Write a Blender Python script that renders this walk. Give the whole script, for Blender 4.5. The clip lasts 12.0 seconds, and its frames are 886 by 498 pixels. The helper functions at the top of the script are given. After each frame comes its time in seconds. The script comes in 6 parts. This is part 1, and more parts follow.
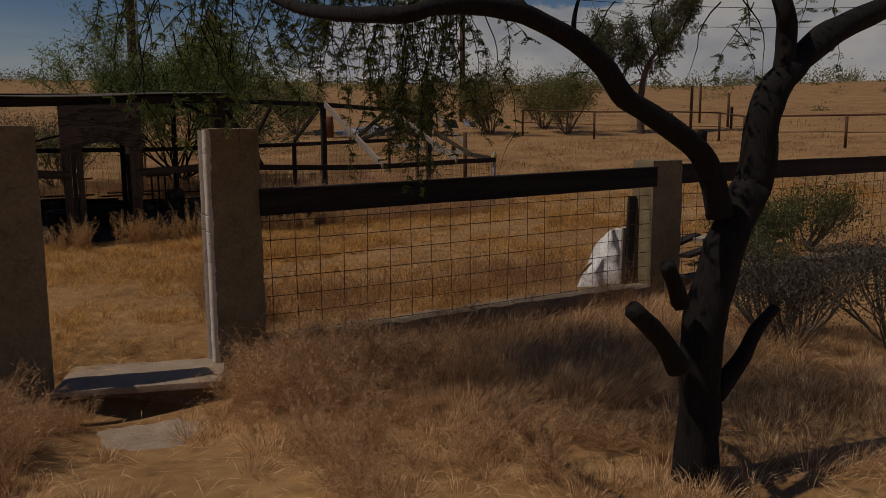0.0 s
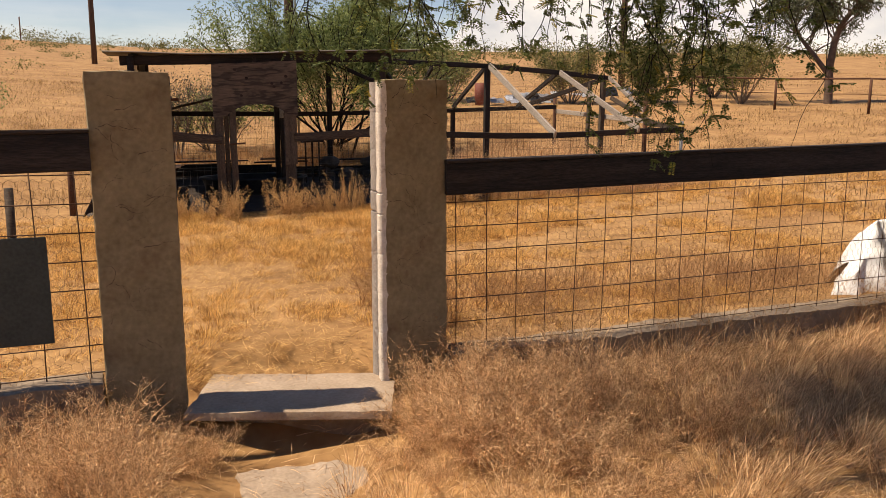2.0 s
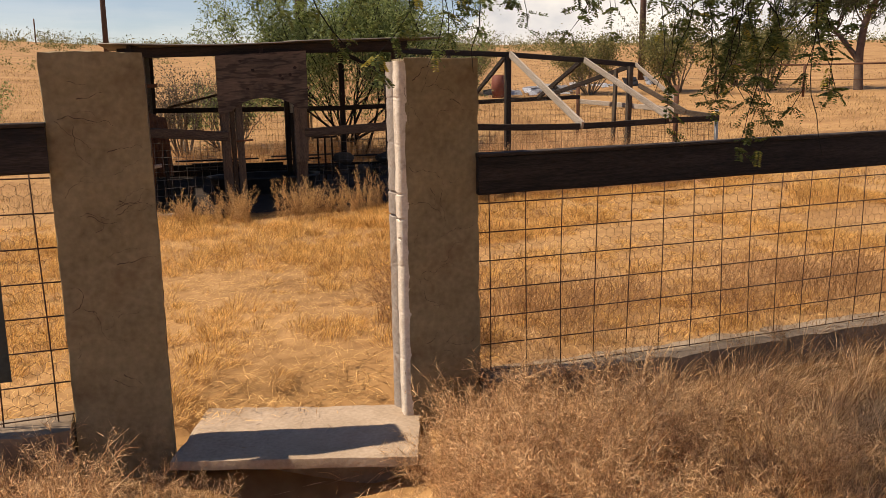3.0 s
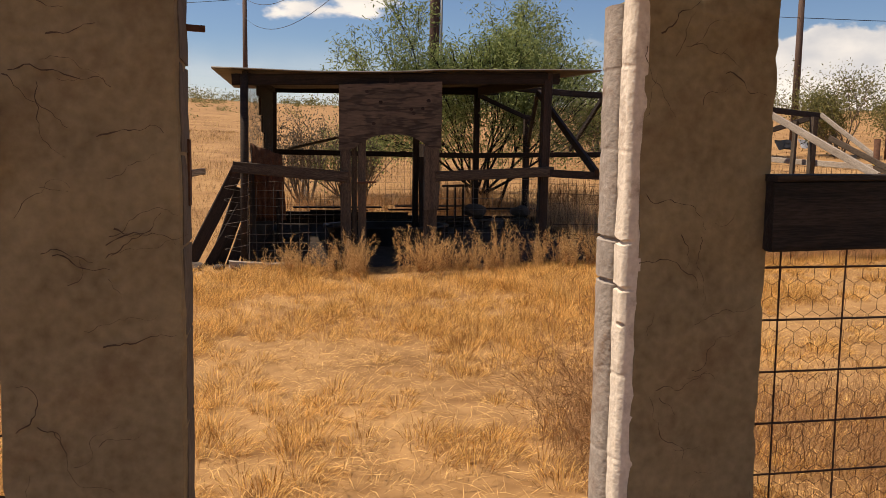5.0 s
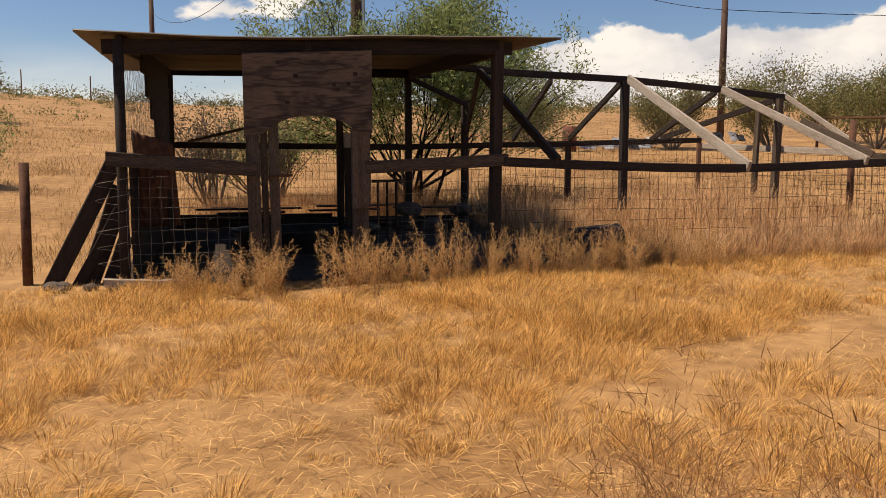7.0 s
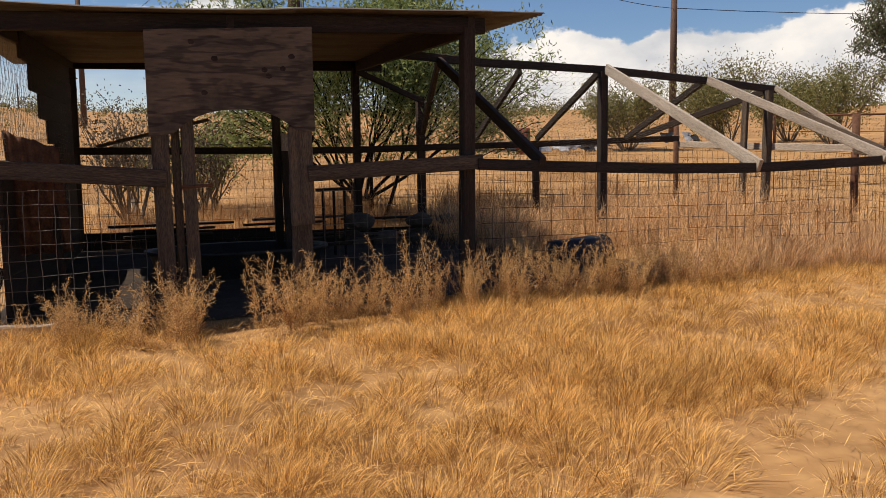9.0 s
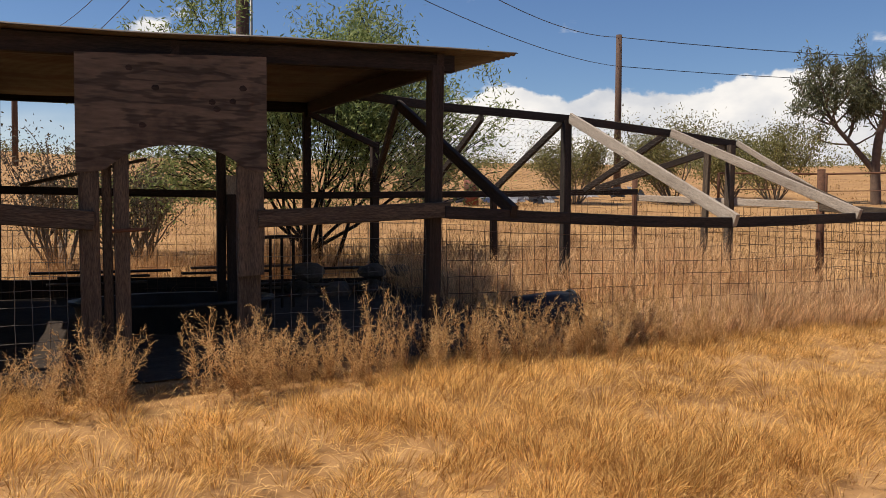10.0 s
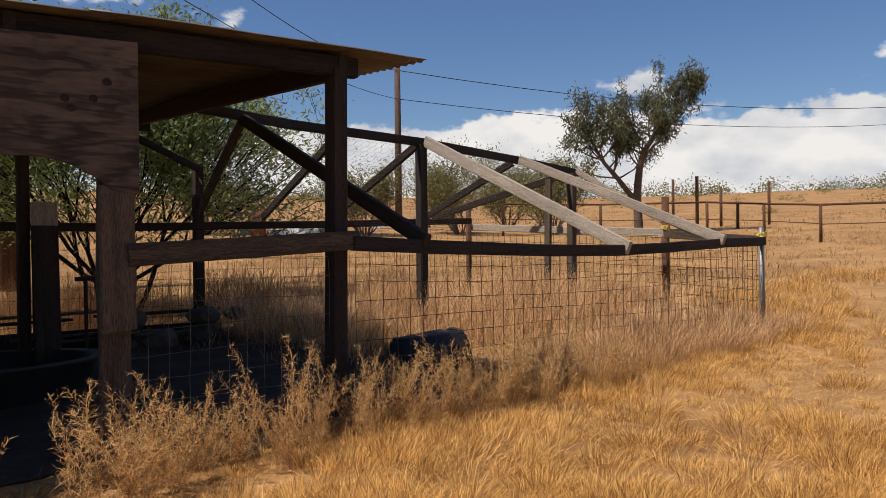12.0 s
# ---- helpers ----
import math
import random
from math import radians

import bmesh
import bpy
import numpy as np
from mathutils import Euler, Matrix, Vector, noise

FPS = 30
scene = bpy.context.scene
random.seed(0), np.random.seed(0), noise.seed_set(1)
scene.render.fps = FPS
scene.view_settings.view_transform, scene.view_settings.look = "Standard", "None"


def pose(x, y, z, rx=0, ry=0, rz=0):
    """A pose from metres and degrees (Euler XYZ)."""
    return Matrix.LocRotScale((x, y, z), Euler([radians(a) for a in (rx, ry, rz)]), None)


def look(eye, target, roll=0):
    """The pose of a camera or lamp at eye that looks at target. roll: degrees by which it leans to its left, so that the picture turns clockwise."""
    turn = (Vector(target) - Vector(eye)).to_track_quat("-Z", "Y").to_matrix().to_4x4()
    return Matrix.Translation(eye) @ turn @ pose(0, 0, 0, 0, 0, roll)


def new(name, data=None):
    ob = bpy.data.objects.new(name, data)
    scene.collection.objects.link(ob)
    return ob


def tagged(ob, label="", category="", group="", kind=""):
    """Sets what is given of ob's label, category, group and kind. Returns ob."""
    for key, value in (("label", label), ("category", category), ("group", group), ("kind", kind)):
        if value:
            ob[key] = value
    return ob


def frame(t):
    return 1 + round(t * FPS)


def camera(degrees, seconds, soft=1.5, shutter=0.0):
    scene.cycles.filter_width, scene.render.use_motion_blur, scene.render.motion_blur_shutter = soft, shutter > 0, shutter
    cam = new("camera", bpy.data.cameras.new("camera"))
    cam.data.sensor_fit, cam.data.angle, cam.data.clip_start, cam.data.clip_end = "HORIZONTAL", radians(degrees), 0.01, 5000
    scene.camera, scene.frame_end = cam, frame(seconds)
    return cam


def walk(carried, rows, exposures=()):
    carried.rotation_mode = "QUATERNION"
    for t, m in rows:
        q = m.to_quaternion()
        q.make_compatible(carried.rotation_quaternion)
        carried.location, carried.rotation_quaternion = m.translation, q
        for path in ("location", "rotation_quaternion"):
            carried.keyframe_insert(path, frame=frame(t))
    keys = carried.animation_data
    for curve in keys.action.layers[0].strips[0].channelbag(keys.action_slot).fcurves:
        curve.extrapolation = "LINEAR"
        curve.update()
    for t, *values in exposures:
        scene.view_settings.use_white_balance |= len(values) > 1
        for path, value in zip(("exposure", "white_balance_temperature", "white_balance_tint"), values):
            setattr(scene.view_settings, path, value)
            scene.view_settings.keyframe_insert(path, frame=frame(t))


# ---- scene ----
cam = camera(57.7, 12.0, soft=0.8)
PATH = [
    (0, (0.145, -0.735, 1.765), (1.176, 0.955, 1.481), -0.4),
    (0.5, (0.203, -0.35, 1.728), (1.24, 1.33, 1.409), 0.6),
    (1, (0.247, 0.012, 1.699), (1.294, 1.68, 1.347), 0.6),
    (1.5, (0.346, 0.421, 1.703), (1.15, 2.223, 1.374), -0.2),
    (2, (0.41, 0.813, 1.68), (1.128, 2.645, 1.325), 0.1),
    (2.5, (0.507, 1.158, 1.658), (1.212, 2.99, 1.274), -0.5),
    (4.5, (0.808, 2.782, 1.446), (1.293, 4.709, 1.216), 0.2),
    (5, (0.848, 3.224, 1.386), (1.254, 5.171, 1.169), 0.8),
    (5.5, (0.898, 3.614, 1.364), (1.324, 5.552, 1.113), 1.3),
    (6, (0.995, 4.055, 1.322), (1.375, 6.011, 1.147), -0.4),
    (6.5, (1.06, 4.468, 1.251), (1.563, 6.393, 1.044), 0.5),
    (8.5, (1.249, 5.917, 1.297), (1.937, 7.784, 1.087), -1.5),
    (9, (1.397, 6.259, 1.245), (2.112, 8.116, 1.043), -1.0),
    (9.5, (1.437, 6.476, 1.231), (2.208, 8.314, 1.07), 0.8),
    (10, (1.456, 6.841, 1.227), (2.309, 8.648, 1.149), 0.2),
    (10.5, (1.434, 7.169, 1.207), (2.376, 8.933, 1.207), 0.2),
    (11, (1.412, 7.562, 1.222), (2.567, 9.195, 1.247), -0.3),
    (11.5, (1.252, 7.854, 1.225), (2.564, 9.363, 1.247), -0.4),
    (12, (1.101, 8.144, 1.224), (2.445, 9.625, 1.224), -0.8),
]
EXPOSURE = [(0, -1.55, 6700, 13), (0.3, -0.72, 6800, 13), (0.6, 0.0, 6850, 13), (0.9, 0.38, 7100, 13), (1.3, 0.42, 7400, 14), (2.5, 0.40, 7450, 14), (6, 0.30, 7450, 14), (9, 0.29, 7000, 12), (10.5, 0.32, 6700, 11), (11, 0.42, 6650, 11), (11.5, 0.32, 6650, 11), (12, 0.15, 6650, 11)]
walk(cam, [(t, look(eye, target, roll)) for t, eye, target, roll in PATH], EXPOSURE)

# ---- world and sun ----
SUN_TO = Vector((-0.58, 0.16, 1.0)).normalized()


def link(nt, a, b):
    nt.links.new(a, b)


def make_world():
    w = bpy.data.worlds.new("sky")
    scene.world = w
    w.use_nodes = True
    nt = w.node_tree
    nt.nodes.clear()
    N = nt.nodes.new
    sky = N("ShaderNodeTexSky")
    sky.sky_type = "NISHITA"
    sky.sun_disc = False
    sky.sun_elevation = math.asin(SUN_TO.z)
    sky.sun_rotation = math.atan2(SUN_TO.x, SUN_TO.y)
    sky.air_density, sky.dust_density, sky.ozone_density = 1.0, 0.1, 4.0
    deep = N("ShaderNodeHueSaturation")
    deep.inputs["Saturation"].default_value, deep.inputs["Hue"].default_value = 1.15, 0.508
    link(nt, sky.outputs[0], deep.inputs["Color"])
    tc = N("ShaderNodeTexCoord")
    sep = N("ShaderNodeSeparateXYZ")
    link(nt, tc.outputs["Generated"], sep.inputs[0])
    def noise_at(scale, detail, rough, offset=(0, 0, 0)):
        mp = N("ShaderNodeMapping")
        mp.inputs["Scale"].default_value = scale
        mp.inputs["Location"].default_value = offset
        link(nt, tc.outputs["Generated"], mp.inputs[0])
        no = N("ShaderNodeTexNoise")
        no.inputs["Scale"].default_value = 1.0
        no.inputs["Detail"].default_value = detail
        no.inputs["Roughness"].default_value = rough
        link(nt, mp.outputs[0], no.inputs["Vector"])
        return no.outputs["Fac"]

    def sums(a, k, b):
        """a * k + b, where b is a number or a socket."""
        m = N("ShaderNodeMath")
        m.operation = "MULTIPLY_ADD"
        link(nt, a, m.inputs[0])
        m.inputs[1].default_value = k
        if isinstance(b, (int, float)):
            m.inputs[2].default_value = b
        else:
            link(nt, b, m.inputs[2])
        return m.outputs[0]

    def smooth(a, lo, hi, to_lo=0.0, to_hi=1.0):
        m = N("ShaderNodeMapRange")
        m.interpolation_type = "SMOOTHSTEP"
        m.inputs["From Min"].default_value, m.inputs["From Max"].default_value = lo, hi
        m.inputs["To Min"].default_value, m.inputs["To Max"].default_value = to_lo, to_hi
        link(nt, a, m.inputs["Value"])
        return m.outputs[0]

    def join(a, b, how="MAXIMUM"):
        m = N("ShaderNodeMath")
        m.operation = how
        link(nt, a, m.inputs[0])
        link(nt, b, m.inputs[1])
        return m.outputs[0]

    up = sep.outputs["Z"]
    # cumulus bank low in the east, with heaped tops
    height = smooth(sep.outputs["X"], 0.30, 0.44, -0.02, 0.163)
    lift = sums(noise_at((3.1, 3.1, 1.0), 2.0, 0.5, (0.7, 0.2, 0)), 0.10, -0.05)
    heap = sums(noise_at((13, 13, 20), 8.0, 0.55), 0.12, -0.06)
    top = join(join(height, lift, "ADD"), heap, "ADD")
    bank = smooth(join(top, up, "SUBTRACT"), 0.0, 0.011)
    # thin veil towards the horizon
    veil = join(smooth(up, 0.15, 0.03), smooth(noise_at((2.2, 2.2, 22), 5.0, 0.6, (1.3, 0, 0)), 0.30, 0.62, 0.35, 0.85), "MULTIPLY")
    # a few small puffs higher up
    puff = join(smooth(noise_at((5.5, 5.5, 12), 6.0, 0.52, (2.2, 4.1, 0.3)), 0.60, 0.66), smooth(up, 0.13, 0.17), "MULTIPLY")
    mask = join(join(bank, veil), puff)
    # billow shading
    mp2 = N("ShaderNodeMapping")
    mp2.inputs["Scale"].default_value = (9, 9, 17)
    link(nt, tc.outputs["Generated"], mp2.inputs[0])
    no2 = N("ShaderNodeTexNoise")
    no2.inputs["Scale"].default_value = 1.0
    no2.inputs["Detail"].default_value = 6.0
    link(nt, mp2.outputs[0], no2.inputs["Vector"])
    shade = N("ShaderNodeValToRGB")
    e = shade.color_ramp.elements
    e[0].position, e[0].color = 0.33, (0.60, 0.645, 0.72, 1)
    e[1].position, e[1].color = 0.58, (1.0, 0.99, 0.97, 1)
    link(nt, no2.outputs["Fac"], shade.inputs[0])
    bg1 = N("ShaderNodeBackground")
    bg1.inputs["Strength"].default_value = SKY
    link(nt, deep.outputs[0], bg1.inputs["Color"])
    bg2 = N("ShaderNodeBackground")
    bg2.inputs["Strength"].default_value = CLOUD
    link(nt, shade.outputs[0], bg2.inputs["Color"])
    mix = N("ShaderNodeMixShader")
    link(nt, mask, mix.inputs[0])
    link(nt, bg1.outputs[0], mix.inputs[1])
    link(nt, bg2.outputs[0], mix.inputs[2])
    out = N("ShaderNodeOutputWorld")
    link(nt, mix.outputs[0], out.inputs[0])


SKY, CLOUD = 0.082, 0.78
make_world()
lamp = bpy.data.lights.new("sun", "SUN")
lamp.energy, lamp.angle, lamp.color = 5.0, radians(0.53), (1.0, 0.92, 0.80)
sun = new("sun", lamp)
sun.matrix_world = look(SUN_TO * 50, (0, 0, 0))

# ---- materials ----
def material(name, dark, light, scale=6.0, rough=0.85, metal=0.0, bump=0.3, fine=60.0, stretch=(1, 1, 1), island=0.0, per_object=0.0,
             stain=None, stain_amount=0.0, stain_scale=1.5, grain=0.0, translucent=0.0, spec=0.3):
    """A weathered surface: two scales of colour variation, fine relief, stains, and variation from piece to piece."""
    m = bpy.data.materials.new(name)
    m.use_nodes = True
    nt = m.node_tree
    N = nt.nodes.new
    bsdf = nt.nodes["Principled BSDF"]
    tc = N("ShaderNodeTexCoord")
    mp = N("ShaderNodeMapping")
    mp.inputs["Scale"].default_value = stretch
    link(nt, tc.outputs["Object"], mp.inputs[0])
    a = N("ShaderNodeTexNoise")
    a.inputs["Scale"].default_value, a.inputs["Detail"].default_value = scale, 5
    b = N("ShaderNodeTexNoise")
    b.inputs["Scale"].default_value, b.inputs["Detail"].default_value = fine, 3
    link(nt, mp.outputs[0], a.inputs["Vector"])
    link(nt, mp.outputs[0], b.inputs["Vector"])
    mixf = N("ShaderNodeMath")
    mixf.operation = "MULTIPLY_ADD"
    mixf.inputs[1].default_value, mixf.inputs[2].default_value = 0.45, 0.0
    link(nt, b.outputs["Fac"], mixf.inputs[0])
    fac = N("ShaderNodeMath")
    fac.operation = "MULTIPLY_ADD"
    fac.inputs[1].default_value = 0.55
    link(nt, a.outputs["Fac"], fac.inputs[0])
    link(nt, mixf.outputs[0], fac.inputs[2])
    last = fac.outputs[0]
    if island or per_object:
        if island:
            g = N("ShaderNodeNewGeometry")
            r = g.outputs["Random Per Island"]
        else:
            g = N("ShaderNodeObjectInfo")
            r = g.outputs["Random"]
        mr = N("ShaderNodeMapRange")
        amount = max(island, per_object)
        mr.inputs["To Min"].default_value, mr.inputs["To Max"].default_value = -amount, amount
        link(nt, r, mr.inputs["Value"])
        ad = N("ShaderNodeMath")
        link(nt, last, ad.inputs[0])
        link(nt, mr.outputs[0], ad.inputs[1])
        last = ad.outputs[0]
    ramp = N("ShaderNodeValToRGB")
    e = ramp.color_ramp.elements
    e[0].position, e[0].color = 0.32, (*dark, 1)
    e[1].position, e[1].color = 0.68, (*light, 1)
    link(nt, last, ramp.inputs[0])
    col = ramp.outputs[0]
    if grain:
        wv = N("ShaderNodeTexNoise")
        mpg = N("ShaderNodeMapping")
        mpg.inputs["Scale"].default_value = tuple(v * 22 for v in stretch)
        link(nt, tc.outputs["Object"], mpg.inputs[0])
        link(nt, mpg.outputs[0], wv.inputs["Vector"])
        wv.inputs["Detail"].default_value = 4
        rp = N("ShaderNodeMapRange")
        rp.inputs["From Min"].default_value, rp.inputs["From Max"].default_value = 0.38, 0.6
        rp.inputs["To Min"].default_value = 1 - grain
        link(nt, wv.outputs["Fac"], rp.inputs["Value"])
        mu = N("ShaderNodeMix")
        mu.data_type, mu.blend_type = "RGBA", "MULTIPLY"
        mu.inputs["Factor"].default_value = 1.0
        link(nt, col, mu.inputs["A"])
        link(nt, rp.outputs[0], mu.inputs["B"])
        col = mu.outputs["Result"]
    if stain:
        st = N("ShaderNodeTexNoise")
        st.inputs["Scale"].default_value, st.inputs["Detail"].default_value = stain_scale, 7
        st.inputs["Roughness"].default_value = 0.65
        link(nt, tc.outputs["Object"], st.inputs["Vector"])
        sm = N("ShaderNodeMapRange")
        sm.inputs["From Min"].default_value, sm.inputs["From Max"].default_value = 0.52, 0.68
        sm.inputs["To Max"].default_value = stain_amount
        link(nt, st.outputs["Fac"], sm.inputs["Value"])
        mx = N("ShaderNodeMix")
        mx.data_type = "RGBA"
        link(nt, sm.outputs[0], mx.inputs["Factor"])
        link(nt, col, mx.inputs["A"])
        mx.inputs["B"].default_value = (*stain, 1)
        col = mx.outputs["Result"]
    link(nt, col, bsdf.inputs["Base Color"])
    bsdf.inputs["Roughness"].default_value = rough
    bsdf.inputs["Metallic"].default_value = metal
    bsdf.inputs["Specular IOR Level"].default_value = spec
    if bump:
        bp = N("ShaderNodeBump")
        bp.inputs["Strength"].default_value, bp.inputs["Distance"].default_value = bump, 0.01
        link(nt, fac.outputs[0], bp.inputs["Height"])
        link(nt, bp.outputs[0], bsdf.inputs["Normal"])
    if translucent:
        tr = N("ShaderNodeBsdfTranslucent")
        link(nt, col, tr.inputs["Color"])
        ms = N("ShaderNodeMixShader")
        ms.inputs[0].default_value = translucent
        link(nt, bsdf.outputs[0], ms.inputs[1])
        link(nt, tr.outputs[0], ms.inputs[2])
        link(nt, ms.outputs[0], nt.nodes["Material Output"].inputs["Surface"])
    return m


STUCCO = material("stucco", (0.165, 0.123, 0.066), (0.30, 0.236, 0.135), 5.0, 0.93, bump=0.8, fine=38, stain=(0.125, 0.072, 0.036), stain_amount=0.65, stain_scale=3.4)
CURB = material("weathered_curb_concrete", (0.15, 0.105, 0.07), (0.34, 0.26, 0.18), 5.0, 0.95, bump=0.9, fine=40, stain=(0.10, 0.065, 0.04), stain_amount=0.7, stain_scale=2.5)
# jamb plaster, coloured far paler than the stucco to carry the sun on it
SUNLIT_PLASTER = material("sunlit_rough_plaster", (0.52, 0.44, 0.35), (0.76, 0.67, 0.56), 9.0, 0.93, bump=0.7, fine=75, stain=(0.20, 0.13, 0.085), stain_amount=0.7, stain_scale=9.0)
JAMB_GREY = material("grey_jamb_rear", (0.22, 0.185, 0.155), (0.40, 0.345, 0.295), 9.0, 0.93, bump=0.7, fine=75, stain=(0.13, 0.075, 0.045), stain_amount=0.7, stain_scale=9.0)
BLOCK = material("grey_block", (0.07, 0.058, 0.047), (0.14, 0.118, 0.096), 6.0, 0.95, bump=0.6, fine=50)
CRACK = material("crack", (0.05, 0.032, 0.02), (0.10, 0.065, 0.04), 20, 0.95, bump=0)
CONCRETE = material("concrete", (0.25, 0.18, 0.12), (0.43, 0.33, 0.24), 4.0, 0.92, bump=0.6, fine=50, stain=(0.22, 0.15, 0.09), stain_amount=0.5)
WOOD_DARK = material("dark_weathered_wood", (0.015, 0.011, 0.010), (0.056, 0.041, 0.033), 5, 0.85, bump=0.6, fine=30, stretch=(0.25, 3, 3), per_object=0.1, grain=0.5)
WOOD_POST = material("dark_post_wood", (0.014, 0.009, 0.007), (0.049, 0.032, 0.024), 5, 0.85, bump=0.6, fine=30, stretch=(0.25, 3, 3), per_object=0.1, grain=0.5)
WOOD_BROWN = material("brown_weathered_wood", (0.036, 0.026, 0.019), (0.130, 0.095, 0.067), 5, 0.85, bump=0.6, fine=30, stretch=(0.25, 3, 3), per_object=0.12, grain=0.55)
WOOD_GREY = material("bleached_wood", (0.25, 0.20, 0.155), (0.47, 0.40, 0.33), 5, 0.85, bump=0.6, fine=30, stretch=(0.25, 3, 3), per_object=0.1, grain=0.45)
PLY = material("weathered_plywood", (0.043, 0.032, 0.024), (0.155, 0.112, 0.080), 3.2, 0.85, bump=0.35, fine=26, stretch=(0.35, 2.2, 2.2), stain=(0.030, 0.020, 0.016), stain_amount=0.75, stain_scale=1.9)
RUST = material("rusty_iron", (0.056, 0.026, 0.016), (0.160, 0.076, 0.044), 14, 0.85, 0.25, bump=0.4)
WIRE = material("rusty_wire", (0.06, 0.035, 0.025), (0.13, 0.075, 0.05), 20, 0.7, 0.5, bump=0)
WIRE_GREY = material("old_galvanised_wire", (0.11, 0.095, 0.08), (0.20, 0.18, 0.16), 20, 0.6, 0.5, bump=0)
GALV = material("galvanised_pipe", (0.17, 0.17, 0.16), (0.30, 0.30, 0.29), 9, 0.55, 0.7, bump=0.2, stain=(0.20, 0.11, 0.06), stain_amount=0.4)
TIN = material("corrugated_iron", (0.095, 0.082, 0.068), (0.19, 0.168, 0.142), 2.5, 0.62, 0.35, bump=0.15, stretch=(0.3, 2, 2), stain=(0.085, 0.05, 0.032), stain_amount=0.7, stain_scale=1.2)
ROAD = material("bare_earth", (0.36, 0.245, 0.155), (0.54, 0.39, 0.265), 2.0, 0.95, bump=0.8, fine=40, stain=(0.27, 0.17, 0.10), stain_amount=0.6)
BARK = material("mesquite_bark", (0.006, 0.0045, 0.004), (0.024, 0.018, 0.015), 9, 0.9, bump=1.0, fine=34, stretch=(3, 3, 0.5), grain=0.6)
BARK_DEAD = material("dead_wood", (0.10, 0.075, 0.055), (0.30, 0.23, 0.175), 9, 0.9, bump=0.9, fine=34, stretch=(3, 3, 0.6), grain=0.5)
BARK_GUM = material("gum_bark", (0.06, 0.038, 0.028), (0.17, 0.115, 0.085), 6, 0.85, bump=0.5)
TWIG = material("dry_twig", (0.16, 0.09, 0.055), (0.34, 0.22, 0.14), 8, 0.9, bump=0, island=0.25)
LEAF = material("mesquite_leaf", (0.05, 0.075, 0.018), (0.14, 0.17, 0.05), 3, 0.7, bump=0, island=0.3, translucent=0.35)
LEAF_FAR = material("feathery_leaf", (0.12, 0.16, 0.05), (0.29, 0.33, 0.12), 1.2, 0.75, bump=0, island=0.3, translucent=0.35)
LEAF_YELLOW = material("yellow_leaf", (0.24, 0.21, 0.03), (0.42, 0.36, 0.07), 3, 0.7, bump=0, island=0.3, translucent=0.35)
LEAF_GUM = material("gum_leaf", (0.06, 0.068, 0.032), (0.15, 0.155, 0.08), 2, 0.6, bump=0, island=0.35, translucent=0.25)
LEAF_BUSH = material("creosote_leaf", (0.1, 0.1, 0.032), (0.25, 0.225, 0.085), 1.0, 0.8, bump=0, island=0.35, translucent=0.25)
LEAF_GREY = material("grey_dry_leaf", (0.055, 0.046, 0.033), (0.14, 0.12, 0.086), 1.5, 0.85, bump=0, island=0.35, translucent=0.2)
GRASS = material("dry_grass", (0.30, 0.145, 0.036), (0.92, 0.58, 0.205), 2.6, 0.7, bump=0, fine=9, island=0.42, translucent=0.48)
FAR_GRASS = material("weathered_far_grass", (0.19, 0.105, 0.042), (0.55, 0.36, 0.17), 0.6, 0.8, bump=0, fine=5, island=0.4, translucent=0.35)
STRAW = material("matted_straw", (0.28, 0.145, 0.045), (0.86, 0.55, 0.22), 1.1, 0.75, bump=0, fine=5, island=0.42, translucent=0.3)
WEED = material("dry_weed", (0.27, 0.145, 0.065), (0.92, 0.61, 0.33), 1.5, 0.8, bump=0, island=0.48, translucent=0.3)
PLUME = material("golden_plume_weed", (0.28, 0.14, 0.05), (0.88, 0.60, 0.28), 1.5, 0.8, bump=0, island=0.46, translucent=0.4)
WEED_RED = material("reddish_dry_weed", (0.238, 0.119, 0.051), (0.442, 0.255, 0.119), 1.5, 0.8, bump=0, island=0.3, translucent=0.3)
TARP = material("white_tarp", (0.66, 0.64, 0.60), (0.84, 0.82, 0.79), 4, 0.55, bump=0.3, fine=25)
BLACK = material("black_plastic", (0.012, 0.012, 0.013), (0.035, 0.035, 0.037), 6, 0.5, bump=0.1)
# near-black soil colour that paints the shade below the shed roof
SHADE_SOIL = material("shade_dark_soil", (0.018, 0.012, 0.009), (0.055, 0.038, 0.027), 5, 0.95, bump=0.8, fine=30)
BLUE = material("dull_blue_plastic", (0.012, 0.014, 0.018), (0.03, 0.034, 0.042), 6, 0.6, bump=0.1)
STONE = material("stone", (0.045, 0.036, 0.028), (0.12, 0.094, 0.074), 7, 0.95, bump=0.7, per_object=0.15)
ROPE = material("yellow_rope", (0.42, 0.30, 0.07), (0.66, 0.50, 0.15), 30, 0.9, bump=0.2)
GREEN_SHEET = material("dark_green_sheet", (0.018, 0.026, 0.024), (0.05, 0.06, 0.055), 4, 0.5, bump=0.2)
POLE = material("pole_wood", (0.055, 0.032, 0.024), (0.15, 0.09, 0.065), 6, 0.85, bump=0.5, stretch=(3, 3, 0.2), grain=0.4)
CABLE = material("black_cable", (0.012, 0.012, 0.013), (0.03, 0.03, 0.03), 9, 0.6, bump=0)
SCRAP = material("scrap_metal", (0.30, 0.30, 0.31), (0.66, 0.67, 0.69), 3, 0.4, 0.4, bump=0.2, per_object=0.25)
